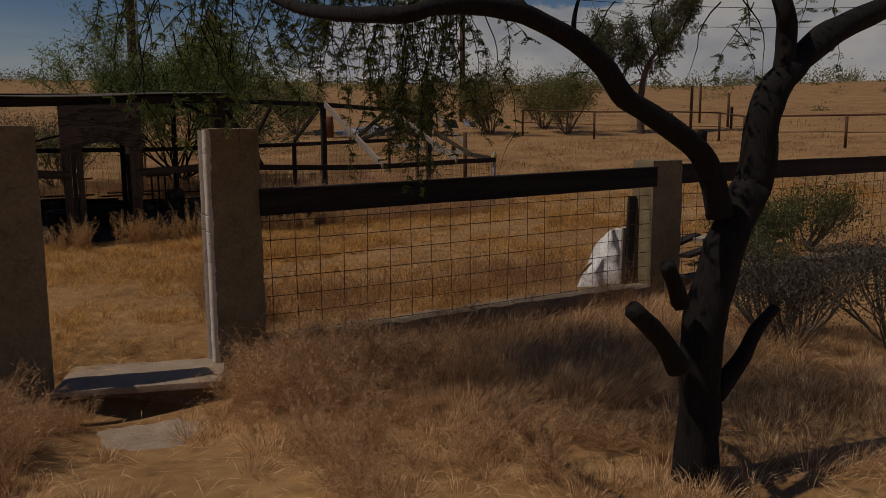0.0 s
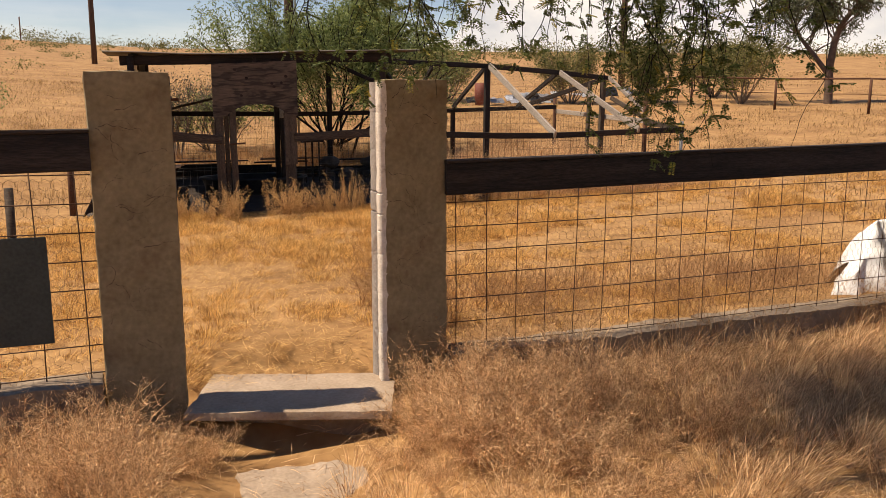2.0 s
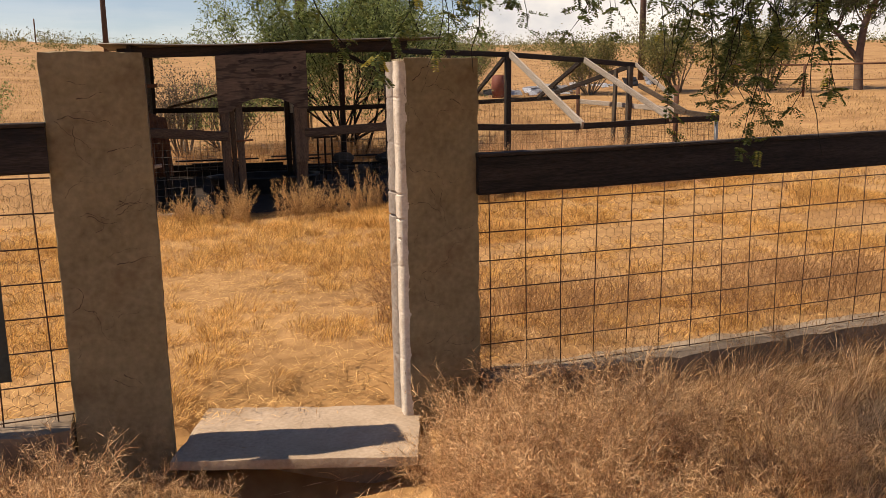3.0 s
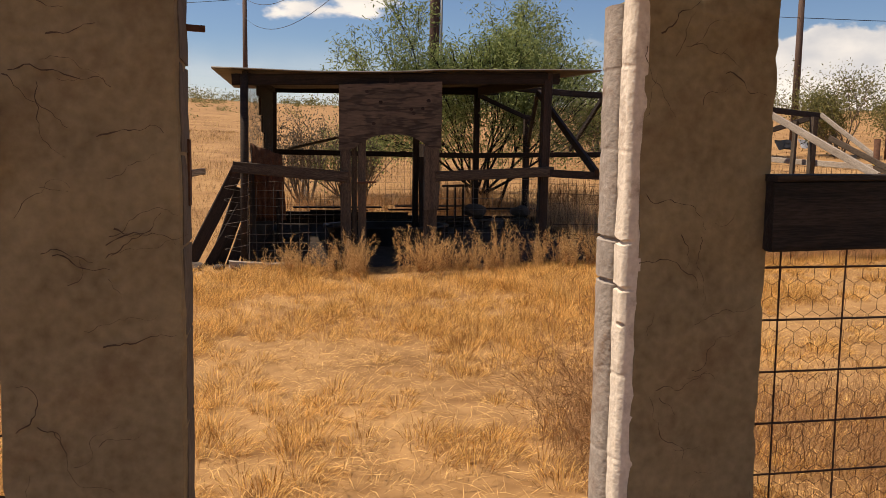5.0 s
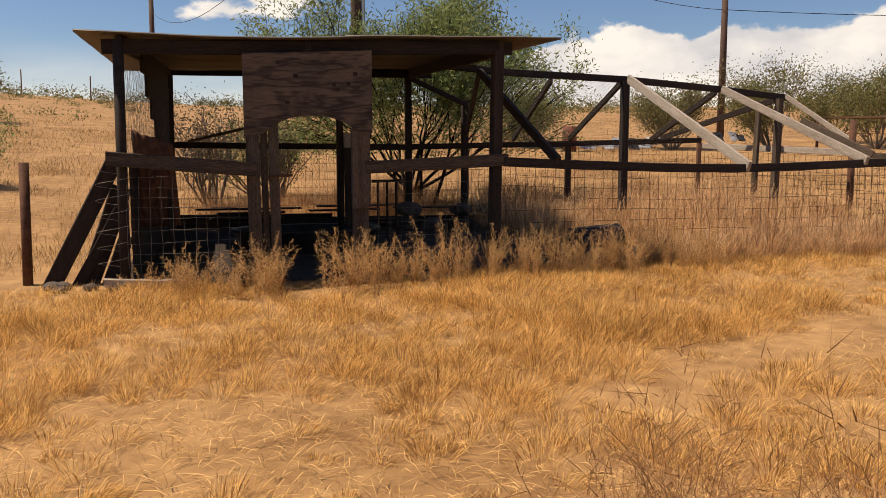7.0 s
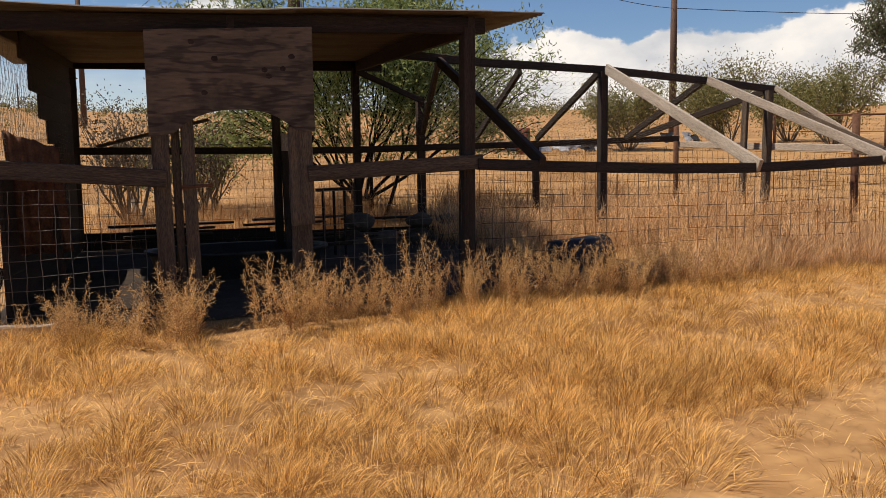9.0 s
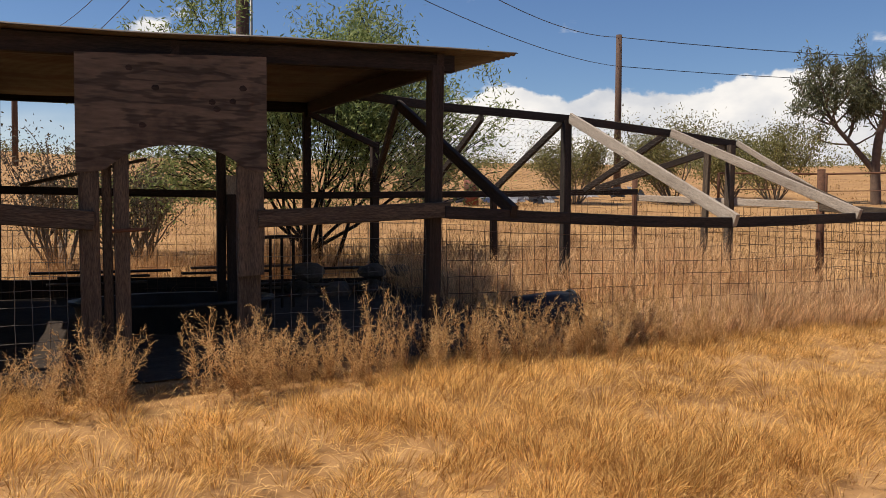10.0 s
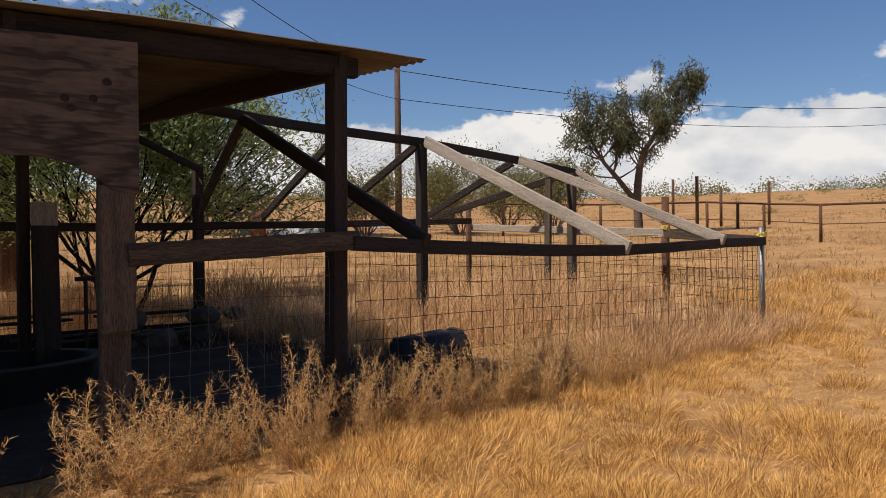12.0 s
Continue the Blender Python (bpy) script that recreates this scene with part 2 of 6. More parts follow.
REDPAINT = material("faded_red_paint", (0.12, 0.035, 0.022), (0.2, 0.06, 0.04), 5, 0.7, bump=0.2)


def ground_material():
    m = material("desert_ground", (0.19, 0.095, 0.034), (0.45, 0.262, 0.108), 0.8, 0.95, bump=0.9, fine=7, stain=(0.22, 0.105, 0.04), stain_amount=0.6, stain_scale=0.6)
    return m


def add_veneer_figure(m):
    """Flame figure of rotary-cut veneer: wavy dark lines along the sheet, bent round a few knots."""
    nt = m.node_tree
    N = nt.nodes.new
    bsdf = nt.nodes["Principled BSDF"]
    src = bsdf.inputs["Base Color"].links[0].from_socket
    tc = N("ShaderNodeTexCoord")
    mp = N("ShaderNodeMapping")
    mp.inputs["Scale"].default_value = (0.9, 1.0, 5.0)
    link(nt, tc.outputs["Object"], mp.inputs[0])
    warp = N("ShaderNodeTexNoise")
    warp.inputs["Scale"].default_value, warp.inputs["Detail"].default_value = 1.7, 3.0
    link(nt, mp.outputs[0], warp.inputs["Vector"])
    k = N("ShaderNodeMath")
    k.operation = "MULTIPLY"
    k.inputs[1].default_value = 30.0
    link(nt, warp.outputs["Fac"], k.inputs[0])
    line = N("ShaderNodeMath")
    line.operation = "SINE"
    link(nt, k.outputs[0], line.inputs[0])
    dark = N("ShaderNodeMapRange")
    dark.interpolation_type = "SMOOTHSTEP"
    dark.inputs["From Min"].default_value, dark.inputs["From Max"].default_value = 0.2, 1.0
    dark.inputs["To Min"].default_value, dark.inputs["To Max"].default_value = 1.0, 0.42
    link(nt, line.outputs[0], dark.inputs["Value"])
    mu = N("ShaderNodeMix")
    mu.data_type, mu.blend_type = "RGBA", "MULTIPLY"
    mu.inputs["Factor"].default_value = 0.85
    link(nt, src, mu.inputs["A"])
    link(nt, dark.outputs[0], mu.inputs["B"])
    link(nt, mu.outputs["Result"], bsdf.inputs["Base Color"])


add_veneer_figure(PLY)
GROUND = ground_material()

# ---- building blocks ----
def mesh_of(name, bm, mat, smooth=False):
    me = bpy.data.meshes.new(name)
    bm.to_mesh(me)
    bm.free()
    me.materials.append(mat)
    if smooth:
        me.shade_smooth()
    return me


def thing(name, at, label, category, group="", kind=""):
    """An Empty at the base of a thing that will parent its parts."""
    ob = new(name)
    ob.location = at
    ob.empty_display_size = 0.1
    return tagged(ob, label, category, group, kind)


def base_of(parent):
    p = Vector((0, 0, 0))
    while parent is not None:
        p += parent.location
        parent = parent.parent
    return p


def part(name, bm, mat, parent=None, label="", smooth=False):
    """Links a bmesh, made in world coordinates, as one mesh object under a thing or part."""
    lo = Vector((0, 0, 0))
    n = len(bm.verts)
    if n:
        lo = sum((v.co for v in bm.verts), Vector()) / n
    bmesh.ops.translate(bm, verts=bm.verts, vec=-lo)
    ob = new(name, mesh_of(name, bm, mat, smooth))
    ob.location = lo - base_of(parent)
    if parent is not None:
        ob.parent = parent
    return tagged(ob, label)


def arrays(name, verts, faces, mat, parent=None, label="", smooth=False):
    """One mesh object from numpy arrays: verts (n, 3), faces (m, 3)."""
    me = bpy.data.meshes.new(name)
    nv, nf = len(verts), len(faces)
    k = faces.shape[1]
    me.vertices.add(nv)
    me.vertices.foreach_set("co", np.ascontiguousarray(verts, dtype=np.float32).ravel())
    me.loops.add(nf * k)
    me.loops.foreach_set("vertex_index", np.ascontiguousarray(faces, dtype=np.int32).ravel())
    me.polygons.add(nf)
    me.polygons.foreach_set("loop_start", np.arange(0, nf * k, k, dtype=np.int32))
    me.polygons.foreach_set("loop_total", np.full(nf, k, dtype=np.int32))
    me.update(calc_edges=True)
    me.validate()
    me.materials.append(mat)
    if smooth:
        me.shade_smooth()
    ob = new(name, me)
    if parent is not None:
        ob.parent = parent
        ob.location = -base_of(parent)
    return tagged(ob, label)


def add_beam(bm, p, q, w, h, up=(0, 0, 1), wear=0.003, cuts=5, bevel=0.006, taper=1.0):
    """A sawn timber from p to q, w wide and h high, slightly bowed, worn and with eased edges."""
    p, q = Vector(p), Vector(q)
    along = q - p
    length = along.length
    z = along.normalized()
    upv = Vector(up)
    if abs(z.dot(upv)) > 0.98:
        upv = Vector((0, 1, 0))
    x = z.cross(upv).normalized()
    y = x.cross(z).normalized()
    rows = []
    seed = Vector((p.x * 3.1 + q.z, p.y * 2.3, p.z * 4.7 + q.x))
    b = min(bevel, w * 0.3, h * 0.3)
    prof = [(-w / 2 + b, -h / 2), (w / 2 - b, -h / 2), (w / 2, -h / 2 + b), (w / 2, h / 2 - b), (w / 2 - b, h / 2), (-w / 2 + b, h / 2), (-w / 2, h / 2 - b), (-w / 2, -h / 2 + b)]
    for i in range(cuts + 2):
        f = i / (cuts + 1)
        s = 1 + (taper - 1) * f
        off = noise.noise_vector(seed + Vector((f * 2.2, 0, 0))) * wear
        row = []
        for j, (a, c) in enumerate(prof):
            jit = noise.noise_vector(seed + Vector((f * 9 + j * 1.7, j * 2.9, 0))) * wear * 0.9
            row.append(bm.verts.new(p + z * (length * f) + x * (a * s + off.x + jit.x) + y * (c * s + off.y + jit.y) + z * (jit.z * 2 if i in (0, cuts + 1) else 0)))
        rows.append(row)
    n = len(prof)
    for r0, r1 in zip(rows, rows[1:]):
        for j in range(n):
            bm.faces.new((r0[j], r0[(j + 1) % n], r1[(j + 1) % n], r1[j]))
    bm.faces.new(rows[0][::-1])
    bm.faces.new(rows[-1])
    return bm


def beam(name, p, q, w, h, mat, parent, label="", **kw):
    """A timber part: its mesh lies along its own x axis, so that the grain follows it."""
    p, q = Vector(p), Vector(q)
    bm = bmesh.new()
    length = (q - p).length
    add_beam(bm, (0, 0, 0), (length, 0, 0), w, h, **kw)
    ob = new(name, mesh_of(name, bm, mat))
    x = (q - p).normalized()
    up = Vector((0, 0, 1)) if abs(x.z) < 0.98 else Vector((0, -1, 0))
    y = up.cross(x).normalized()
    z = x.cross(y)
    m = Matrix((x, y, z)).transposed().to_4x4()
    m.translation = p - base_of(parent)
    ob.matrix_basis = m
    if parent is not None:
        ob.parent = parent
    return tagged(ob, label)


def add_tube(bm, pts, radii, sides=8, cap=True, rough=0.0):
    pts = [Vector(p) for p in pts]
    rows = []
    prev = None
    for i, p in enumerate(pts):
        d = (pts[min(i + 1, len(pts) - 1)] - pts[max(i - 1, 0)]).normalized()
        if prev is None:
            ref = Vector((0, 0, 1)) if abs(d.z) < 0.9 else Vector((1, 0, 0))
            x = d.cross(ref).normalized()
        else:
            x = (prev - d * prev.dot(d)).normalized()
        prev = x
        y = d.cross(x)
        r = radii[i] if isinstance(radii, (list, tuple)) else radii
        row = []
        for k in range(sides):
            a = 2 * math.pi * k / sides
            rr = r * (1 + rough * noise.noise(p * 6 + Vector((k * 1.9, k * 0.7, 0))))
            row.append(bm.verts.new(p + x * (math.cos(a) * rr) + y * (math.sin(a) * rr)))
        rows.append(row)
    for r0, r1 in zip(rows, rows[1:]):
        for k in range(sides):
            bm.faces.new((r0[k], r0[(k + 1) % sides], r1[(k + 1) % sides], r1[k]))
    if cap:
        bm.faces.new(rows[0][::-1])
        bm.faces.new(rows[-1])
    return bm


def tube(name, pts, radii, mat, parent=None, label="", sides=8, rough=0.0, smooth=True):
    bm = bmesh.new()
    add_tube(bm, pts, radii, sides, rough=rough)
    return part(name, bm, mat, parent, label, smooth)


def smooth_path(pts, n):
    """Points along a Catmull-Rom curve through pts."""
    P = [Vector(p) for p in pts]
    P = [P[0] * 2 - P[1]] + P + [P[-1] * 2 - P[-2]]
    out = []
    for i in range(1, len(P) - 2):
        for k in range(n):
            t = k / n
            a, b, c, d = P[i - 1], P[i], P[i + 1], P[i + 2]
            out.append(0.5 * ((2 * b) + (c - a) * t + (2 * a - 5 * b + 4 * c - d) * t * t + (3 * b - a - 3 * c + d) * t ** 3))
    out.append(P[-2])
    return out


def wires(segments, r):
    """Numpy arrays of three-sided wires for many straight segments (n, 2, 3)."""
    s = np.asarray(segments, dtype=np.float64)
    p, q = s[:, 0], s[:, 1]
    d = q - p
    d /= np.linalg.norm(d, axis=1)[:, None] + 1e-9
    ref = np.where(np.abs(d[:, 2:3]) < 0.9, [[0.0, 0.0, 1.0]], [[1.0, 0.0, 0.0]])
    x = np.cross(d, ref)
    x /= np.linalg.norm(x, axis=1)[:, None]
    y = np.cross(d, x)
    ring = [x * math.cos(a) + y * math.sin(a) for a in (0, 2.094, 4.189)]
    v = np.stack([p + r * ring[0], p + r * ring[1], p + r * ring[2], q + r * ring[0], q + r * ring[1], q + r * ring[2]], axis=1).reshape(-1, 3)
    f = np.array([[0, 1, 4], [0, 4, 3], [1, 2, 5], [1, 5, 4], [2, 0, 3], [2, 3, 5]])
    faces = (np.arange(len(s))[:, None, None] * 6 + f[None]).reshape(-1, 3)
    return v, faces


def blades(base, tip, bend, width, rng):
    """Arrays of thin grass blades from base to tip (n, 3), sagging by bend (n,), width (n,)."""
    n = len(base)
    mid = base * 0.55 + tip * 0.45
    mid[:, 2] += bend
    d = tip - base
    side = np.stack([-d[:, 1], d[:, 0], np.zeros(n)], axis=1)
    ang = rng.uniform(-1.2, 1.2, n)
    ln = np.linalg.norm(side, axis=1)[:, None] + 1e-6
    side = side / ln
    side = np.stack([side[:, 0] * np.cos(ang) - side[:, 1] * np.sin(ang), side[:, 0] * np.sin(ang) + side[:, 1] * np.cos(ang), rng.uniform(-0.3, 0.3, n)], axis=1)
    w = (width * 0.5)[:, None]
    v = np.stack([base, mid + side * w, tip, mid - side * w], axis=1).reshape(-1, 3)
    f = np.array([[0, 1, 3], [1, 2, 3]])
    faces = (np.arange(n)[:, None, None] * 4 + f[None]).reshape(-1, 3)
    return v, faces


def leaflets(centre, along, size, rng, slim=0.35):
    """Arrays of small two-triangle leaves."""
    n = len(centre)
    d = along / (np.linalg.norm(along, axis=1)[:, None] + 1e-9)
    r = rng.normal(size=(n, 3))
    s = np.cross(d, r)
    s /= np.linalg.norm(s, axis=1)[:, None] + 1e-9
    L = size[:, None]
    v = np.stack([centre - d * L * 0.5, centre + s * L * slim * 0.5, centre + d * L * 0.5, centre - s * L * slim * 0.5], axis=1).reshape(-1, 3)
    f = np.array([[0, 1, 2], [0, 2, 3]])
    faces = (np.arange(n)[:, None, None] * 4 + f[None]).reshape(-1, 3)
    return v, faces


def sstep(a, b, x):
    t = min(1.0, max(0.0, (x - a) / (b - a)))
    return t * t * (3 - 2 * t)


def lumps(x, y):
    return noise.noise(Vector((x * 0.5, y * 0.5, 3.3))) * 0.035 + noise.noise(Vector((x * 1.9, y * 1.9, 7.1))) * 0.014


def ground_z(x, y):
    """Height of the ground: level round the fence and yard, rising to low hills ahead."""
    dx, dy = x - 1.0, y - 6.0
    r = math.hypot(dx, dy)
    az = math.degrees(math.atan2(dx, dy))
    ahead = 1 - sstep(80, 112, abs(az))
    k = 0.080 * (1 + 0.22 * sstep(5, -25, az) - 0.12 * sstep(25, 55, az))
    u = r - 8.5
    soft = 0.5 * (u + math.sqrt(u * u + 6.0))
    far = 140.0
    rise = soft if soft < far else far + (soft - far) * 0.02
    gate = max(0.0, 1 - ((x - 1.15) / 0.95) ** 2)
    back = 0.55 * min(1.0, 1.6 * gate)
    z = 0.02 - 0.05 * min(1.0, 1.6 * gate) * sstep(4.7, 5.0, y) * (1 - sstep(5.3, 5.75, y)) + 0.10 * sstep(4.95 + back, 5.3 + back, y) + (rise - 0.17) * k * ahead
    z += 0.07 * sstep(5.0 + back, 5.25 + back, y) * (1 - sstep(5.9, 8.4, y)) * (1 - sstep(3.0, 6.0, abs(x - 1.5)) * 0.6) + 0.05 * sstep(9.0, 11.0, y) * (1 - sstep(13, 18, y))
    z += lumps(x, y) * (1 if r < 12 else 1 + (r - 12) * 0.02 if r < 60 else 2)
    z -= 0.15 * max(0.0, 1 - ((x - 1.1) / 0.8) ** 2) * sstep(3.2, 4.4, y) * (1 - sstep(4.88, 5.08, y))
    if r > 40:
        z += noise.noise(Vector((x * 0.02, y * 0.02, 0.5))) * min(0.7, (r - 40) * 0.012)
    return z


def ground_zs(x, y):
    return np.array([ground_z(a, b) for a, b in zip(x, y)])

# ---- ground ----
def axis(lo, hi, step, reach):
    near = list(np.arange(lo, hi + 1e-6, step))
    out, d = [], step
    v = hi
    while v < reach:
        d *= 1.13
        v += d
        out.append(v)
    back, d = [], step
    v = lo
    while v > -reach:
        d *= 1.13
        v -= d
        back.append(v)
    return np.array(back[::-1] + near + out)


def build_ground():
    xs, ys = axis(-4, 11, 0.16, 1500), axis(-2, 18, 0.16, 1500)
    X, Y = np.meshgrid(xs, ys)
    Z = ground_zs(X.ravel(), Y.ravel())
    v = np.stack([X.ravel(), Y.ravel(), Z], axis=1)
    nx, ny = len(xs), len(ys)
    i = (np.arange(ny - 1)[:, None] * nx + np.arange(nx - 1)[None]).ravel()
    f = np.stack([i, i + 1, i + nx + 1, i + nx], axis=1)
    ob = arrays("ground", v, f, GROUND, smooth=True)
    tagged(ob, "sandy golden desert ground with dry straw", "ground", kind="structure")


build_ground()


def shed_shade_floor():
    """Soil sheet, painted dark for shade under the roof and near part of pen."""
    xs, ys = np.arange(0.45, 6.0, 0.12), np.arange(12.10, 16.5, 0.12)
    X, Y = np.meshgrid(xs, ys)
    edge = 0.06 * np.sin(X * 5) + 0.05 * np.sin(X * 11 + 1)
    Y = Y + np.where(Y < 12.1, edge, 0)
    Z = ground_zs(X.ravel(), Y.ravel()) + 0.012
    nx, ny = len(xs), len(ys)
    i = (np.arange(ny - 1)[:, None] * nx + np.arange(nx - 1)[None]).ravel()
    ob = arrays("shed_shade_floor", np.stack([X.ravel(), Y.ravel(), Z], axis=1), np.stack([i, i + 1, i + nx + 1, i + nx], axis=1), SHADE_SOIL, smooth=True)
    tagged(ob, "soil darkened for the shade under the shed", "floor", kind="structure")


shed_shade_floor()


# ---- masonry gateway and fence ----
def stucco_block(name, x0, x1, y0, y1, z0, z1, mat, parent, label="", step=0.05, rough=0.006, round_r=0.004):
    """A plastered block with uneven faces and soft, chipped arrises."""
    bm = bmesh.new()
    bmesh.ops.create_cube(bm, size=1.0)
    for v in bm.verts:
        v.co = Vector((x0 if v.co.x < 0 else x1, y0 if v.co.y < 0 else y1, z0 if v.co.z < 0 else z1))
    for ax, lo, hi in ((0, x0, x1), (1, y0, y1), (2, z0, z1)):
        count = max(2, int((hi - lo) / step))
        for k in range(1, count):
            co, no = Vector((0, 0, 0)), Vector((0, 0, 0))
            co[ax], no[ax] = lo + (hi - lo) * k / count, 1
            bmesh.ops.bisect_plane(bm, geom=bm.verts[:] + bm.edges[:] + bm.faces[:], plane_co=co, plane_no=no)
    cx, cy = (x0 + x1) / 2, (y0 + y1) / 2
    for v in bm.verts:
        p = v.co.copy()
        edge = sum((abs(p.x - x0) < 1e-5 or abs(p.x - x1) < 1e-5, abs(p.y - y0) < 1e-5 or abs(p.y - y1) < 1e-5, abs(p.z - z1) < 1e-5))
        inward = Vector((cx - p.x, cy - p.y, 0)).normalized()
        if edge >= 2:
            chip = max(0, noise.noise(p * 16 + Vector((5, 1, 2)))) * 0.014
            v.co += inward * (round_r + chip)
            if abs(p.z - z1) < 1e-5:
                v.co.z -= round_r * 0.6 + chip * 0.5
        v.co += noise.noise_vector(p * 5.0) * rough + noise.noise_vector(p * 17.0) * rough * 0.5
    ob = part(name, bm, mat, parent, label, smooth=True)
    ob.data.set_sharp_from_angle(angle=radians(38))
    return ob


def crack(parent, name, start, way, normal, length, seed, width=0.004, wind=0.6):
    """A hairline crack in plaster as a thin raised ragged strip, winding over a face."""
    rng = random.Random(seed)
    p = Vector(start)
    d = Vector(way).normalized()
    n = Vector(normal)
    bm = bmesh.new()
    last = None
    steps = max(5, int(length / 0.012))
    for i in range(steps + 1):
        side = d.cross(n).normalized()
        w = width * (0.25 + 0.9 * rng.random()) * (1 - 0.7 * i / steps)
        a, b = bm.verts.new(p + side * w + n * 0.0025), bm.verts.new(p - side * w + n * 0.0025)
        if last:
            bm.faces.new((last[0], last[1], b, a))
        last = (a, b)
        d = (d + side * rng.uniform(-wind, wind) + Vector(way).normalized() * 0.4).normalized()
        p = p + d * 0.012
    part(name, bm, CRACK, parent)


def jamb_face(parent, x, y0, y1, z0, z1, holes, joints):
    """Worn masonry end of a gate pillar: a rounded bead, a deep groove, recessed bed joints and bolt holes."""
    ys = np.linspace(y0, y1, 70)
    zs = sorted(set([round(z0 + 0.02 * k, 3) for k in range(int((z1 - z0) / 0.02) + 1)] + [round(j + d, 4) for j in joints for d in (-0.012, -0.008, -0.004, 0.0, 0.004, 0.008, 0.012)] + [round(h[1] + h[2] * k / 6, 4) for h in holes for k in range(-7, 8)]))
    bm = bmesh.new()
    grid = []
    for z in zs:
        row = []
        for y in ys:
            p = Vector((x, y, z))
            inward = 0.003 + 0.0025 * noise.noise(p * 6) + 0.0025 * noise.noise(p * 23) + 0.0014 * noise.noise(p * 61)
            if y > 5.231:
                u = (y - 5.284) / 0.053
                inward += 0.030 * (1 - math.sqrt(max(0.0, 1 - u * u))) - 0.004
            elif y > 5.193:
                u = (y - 5.212) / 0.019
                inward += 0.055 * (1 - u ** 4) + 0.010 * (u + 1)
            edge = min(y - y0, y1 - y)
            if edge < 0.014:
                inward += (0.014 - edge) ** 2 / 0.014 + max(0, noise.noise(p * 18)) * 0.008
            for k, jz in enumerate(joints):
                d = abs(z - jz - 0.005 * math.sin(y * 19 + k) - 0.006 * noise.noise(Vector((y * 30, k, 0))))
                inward += (0.012 if k < 2 else 0.002) * max(0.0, 1 - (d / 0.007) ** 2)
            for hy, hz, rad, deep in holes:
                d = math.hypot((y - hy) / 1.7, z - hz) / rad
                if d < 1:
                    inward += deep * (1 - d ** 4)
            row.append(bm.verts.new((x + inward, y, z)))
        grid.append(row)
    back = [[bm.verts.new((x + 0.05, r[0].co.y, r[0].co.z)) for r in grid], [bm.verts.new((x + 0.05, r[-1].co.y, r[-1].co.z)) for r in grid]]
    for k in range(len(grid) - 1):
        a, b = grid[k], grid[k + 1]
        for i in range(len(ys) - 1):
            bm.faces.new((a[i], b[i], b[i + 1], a[i + 1]))
        bm.faces.new((a[0], back[0][k], back[0][k + 1], b[0]))
        bm.faces.new((a[-1], b[-1], back[1][k + 1], back[1][k]))
    ob = part("worn_jamb", bm, SUNLIT_PLASTER, parent, "pale worn masonry jamb with a groove and bolt holes", smooth=True)
    ob.data.set_sharp_from_angle(angle=radians(60))
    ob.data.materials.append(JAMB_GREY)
    # faces from mid-groove to the back take the greyer material
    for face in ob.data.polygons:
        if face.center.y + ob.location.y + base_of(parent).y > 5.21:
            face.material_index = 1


def pillar(x0, x1, y0, y1, z1, label, seed, dents=(), n_cracks=30, step=0.035, side=0):
    t = thing("gate_pillar", ((x0 + x1) / 2, (y0 + y1) / 2, -0.1), label, "pillar", "plastered pillars of the fence")
    stucco_block("plaster_shaft", x0 + (0.028 if side < 0 else 0), x1, y0, y1, -0.1, z1, STUCCO, t, step=step)
    if side < 0:
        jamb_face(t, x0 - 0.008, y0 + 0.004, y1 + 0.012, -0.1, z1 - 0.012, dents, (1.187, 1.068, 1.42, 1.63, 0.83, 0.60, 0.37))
    elif side > 0:
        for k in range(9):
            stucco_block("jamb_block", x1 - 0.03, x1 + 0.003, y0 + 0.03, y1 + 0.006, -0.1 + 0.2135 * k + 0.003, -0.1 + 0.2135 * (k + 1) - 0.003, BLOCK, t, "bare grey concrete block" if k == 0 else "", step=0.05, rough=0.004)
    rng = random.Random(seed)
    for i in range(n_cracks):
        z = rng.uniform(0.35, z1 - 0.1)
        x = rng.uniform(x0 + 0.03, x1 - 0.14)
        up = rng.uniform(-0.6, 0.6) if rng.random() < 0.75 else rng.choice((-3, 3))
        crack(t, "crack", (x, y0 - 0.004, z), (1, 0, up), (0, -1, 0), rng.uniform(0.05, 0.24), seed * 31 + i, rng.choice((0.0007, 0.001, 0.0014, 0.0022)), 1.1)
    return t


GY0, GY1 = 5.13, 5.33
pillar_l = pillar(0.237, 0.636, GY0, GY1, 1.835, "tan cracked stucco gate pillar with chipped edges", 3, side=1)
pillar_r = pillar(1.725, 2.130, GY0, GY1, 1.815, "tan cracked stucco gate pillar with two bolt holes", 5,
                  dents=((5.205, 1.187, 0.014, 0.05), (5.208, 1.066, 0.013, 0.05), (5.15, 0.97, 0.008, 0.02)), step=0.03, side=-1)
pillar_far = pillar(6.23, 6.66, GY0, GY1 + 0.1, 1.48, "shorter tan stucco fence pillar beside a white tarp", 9, n_cracks=4)


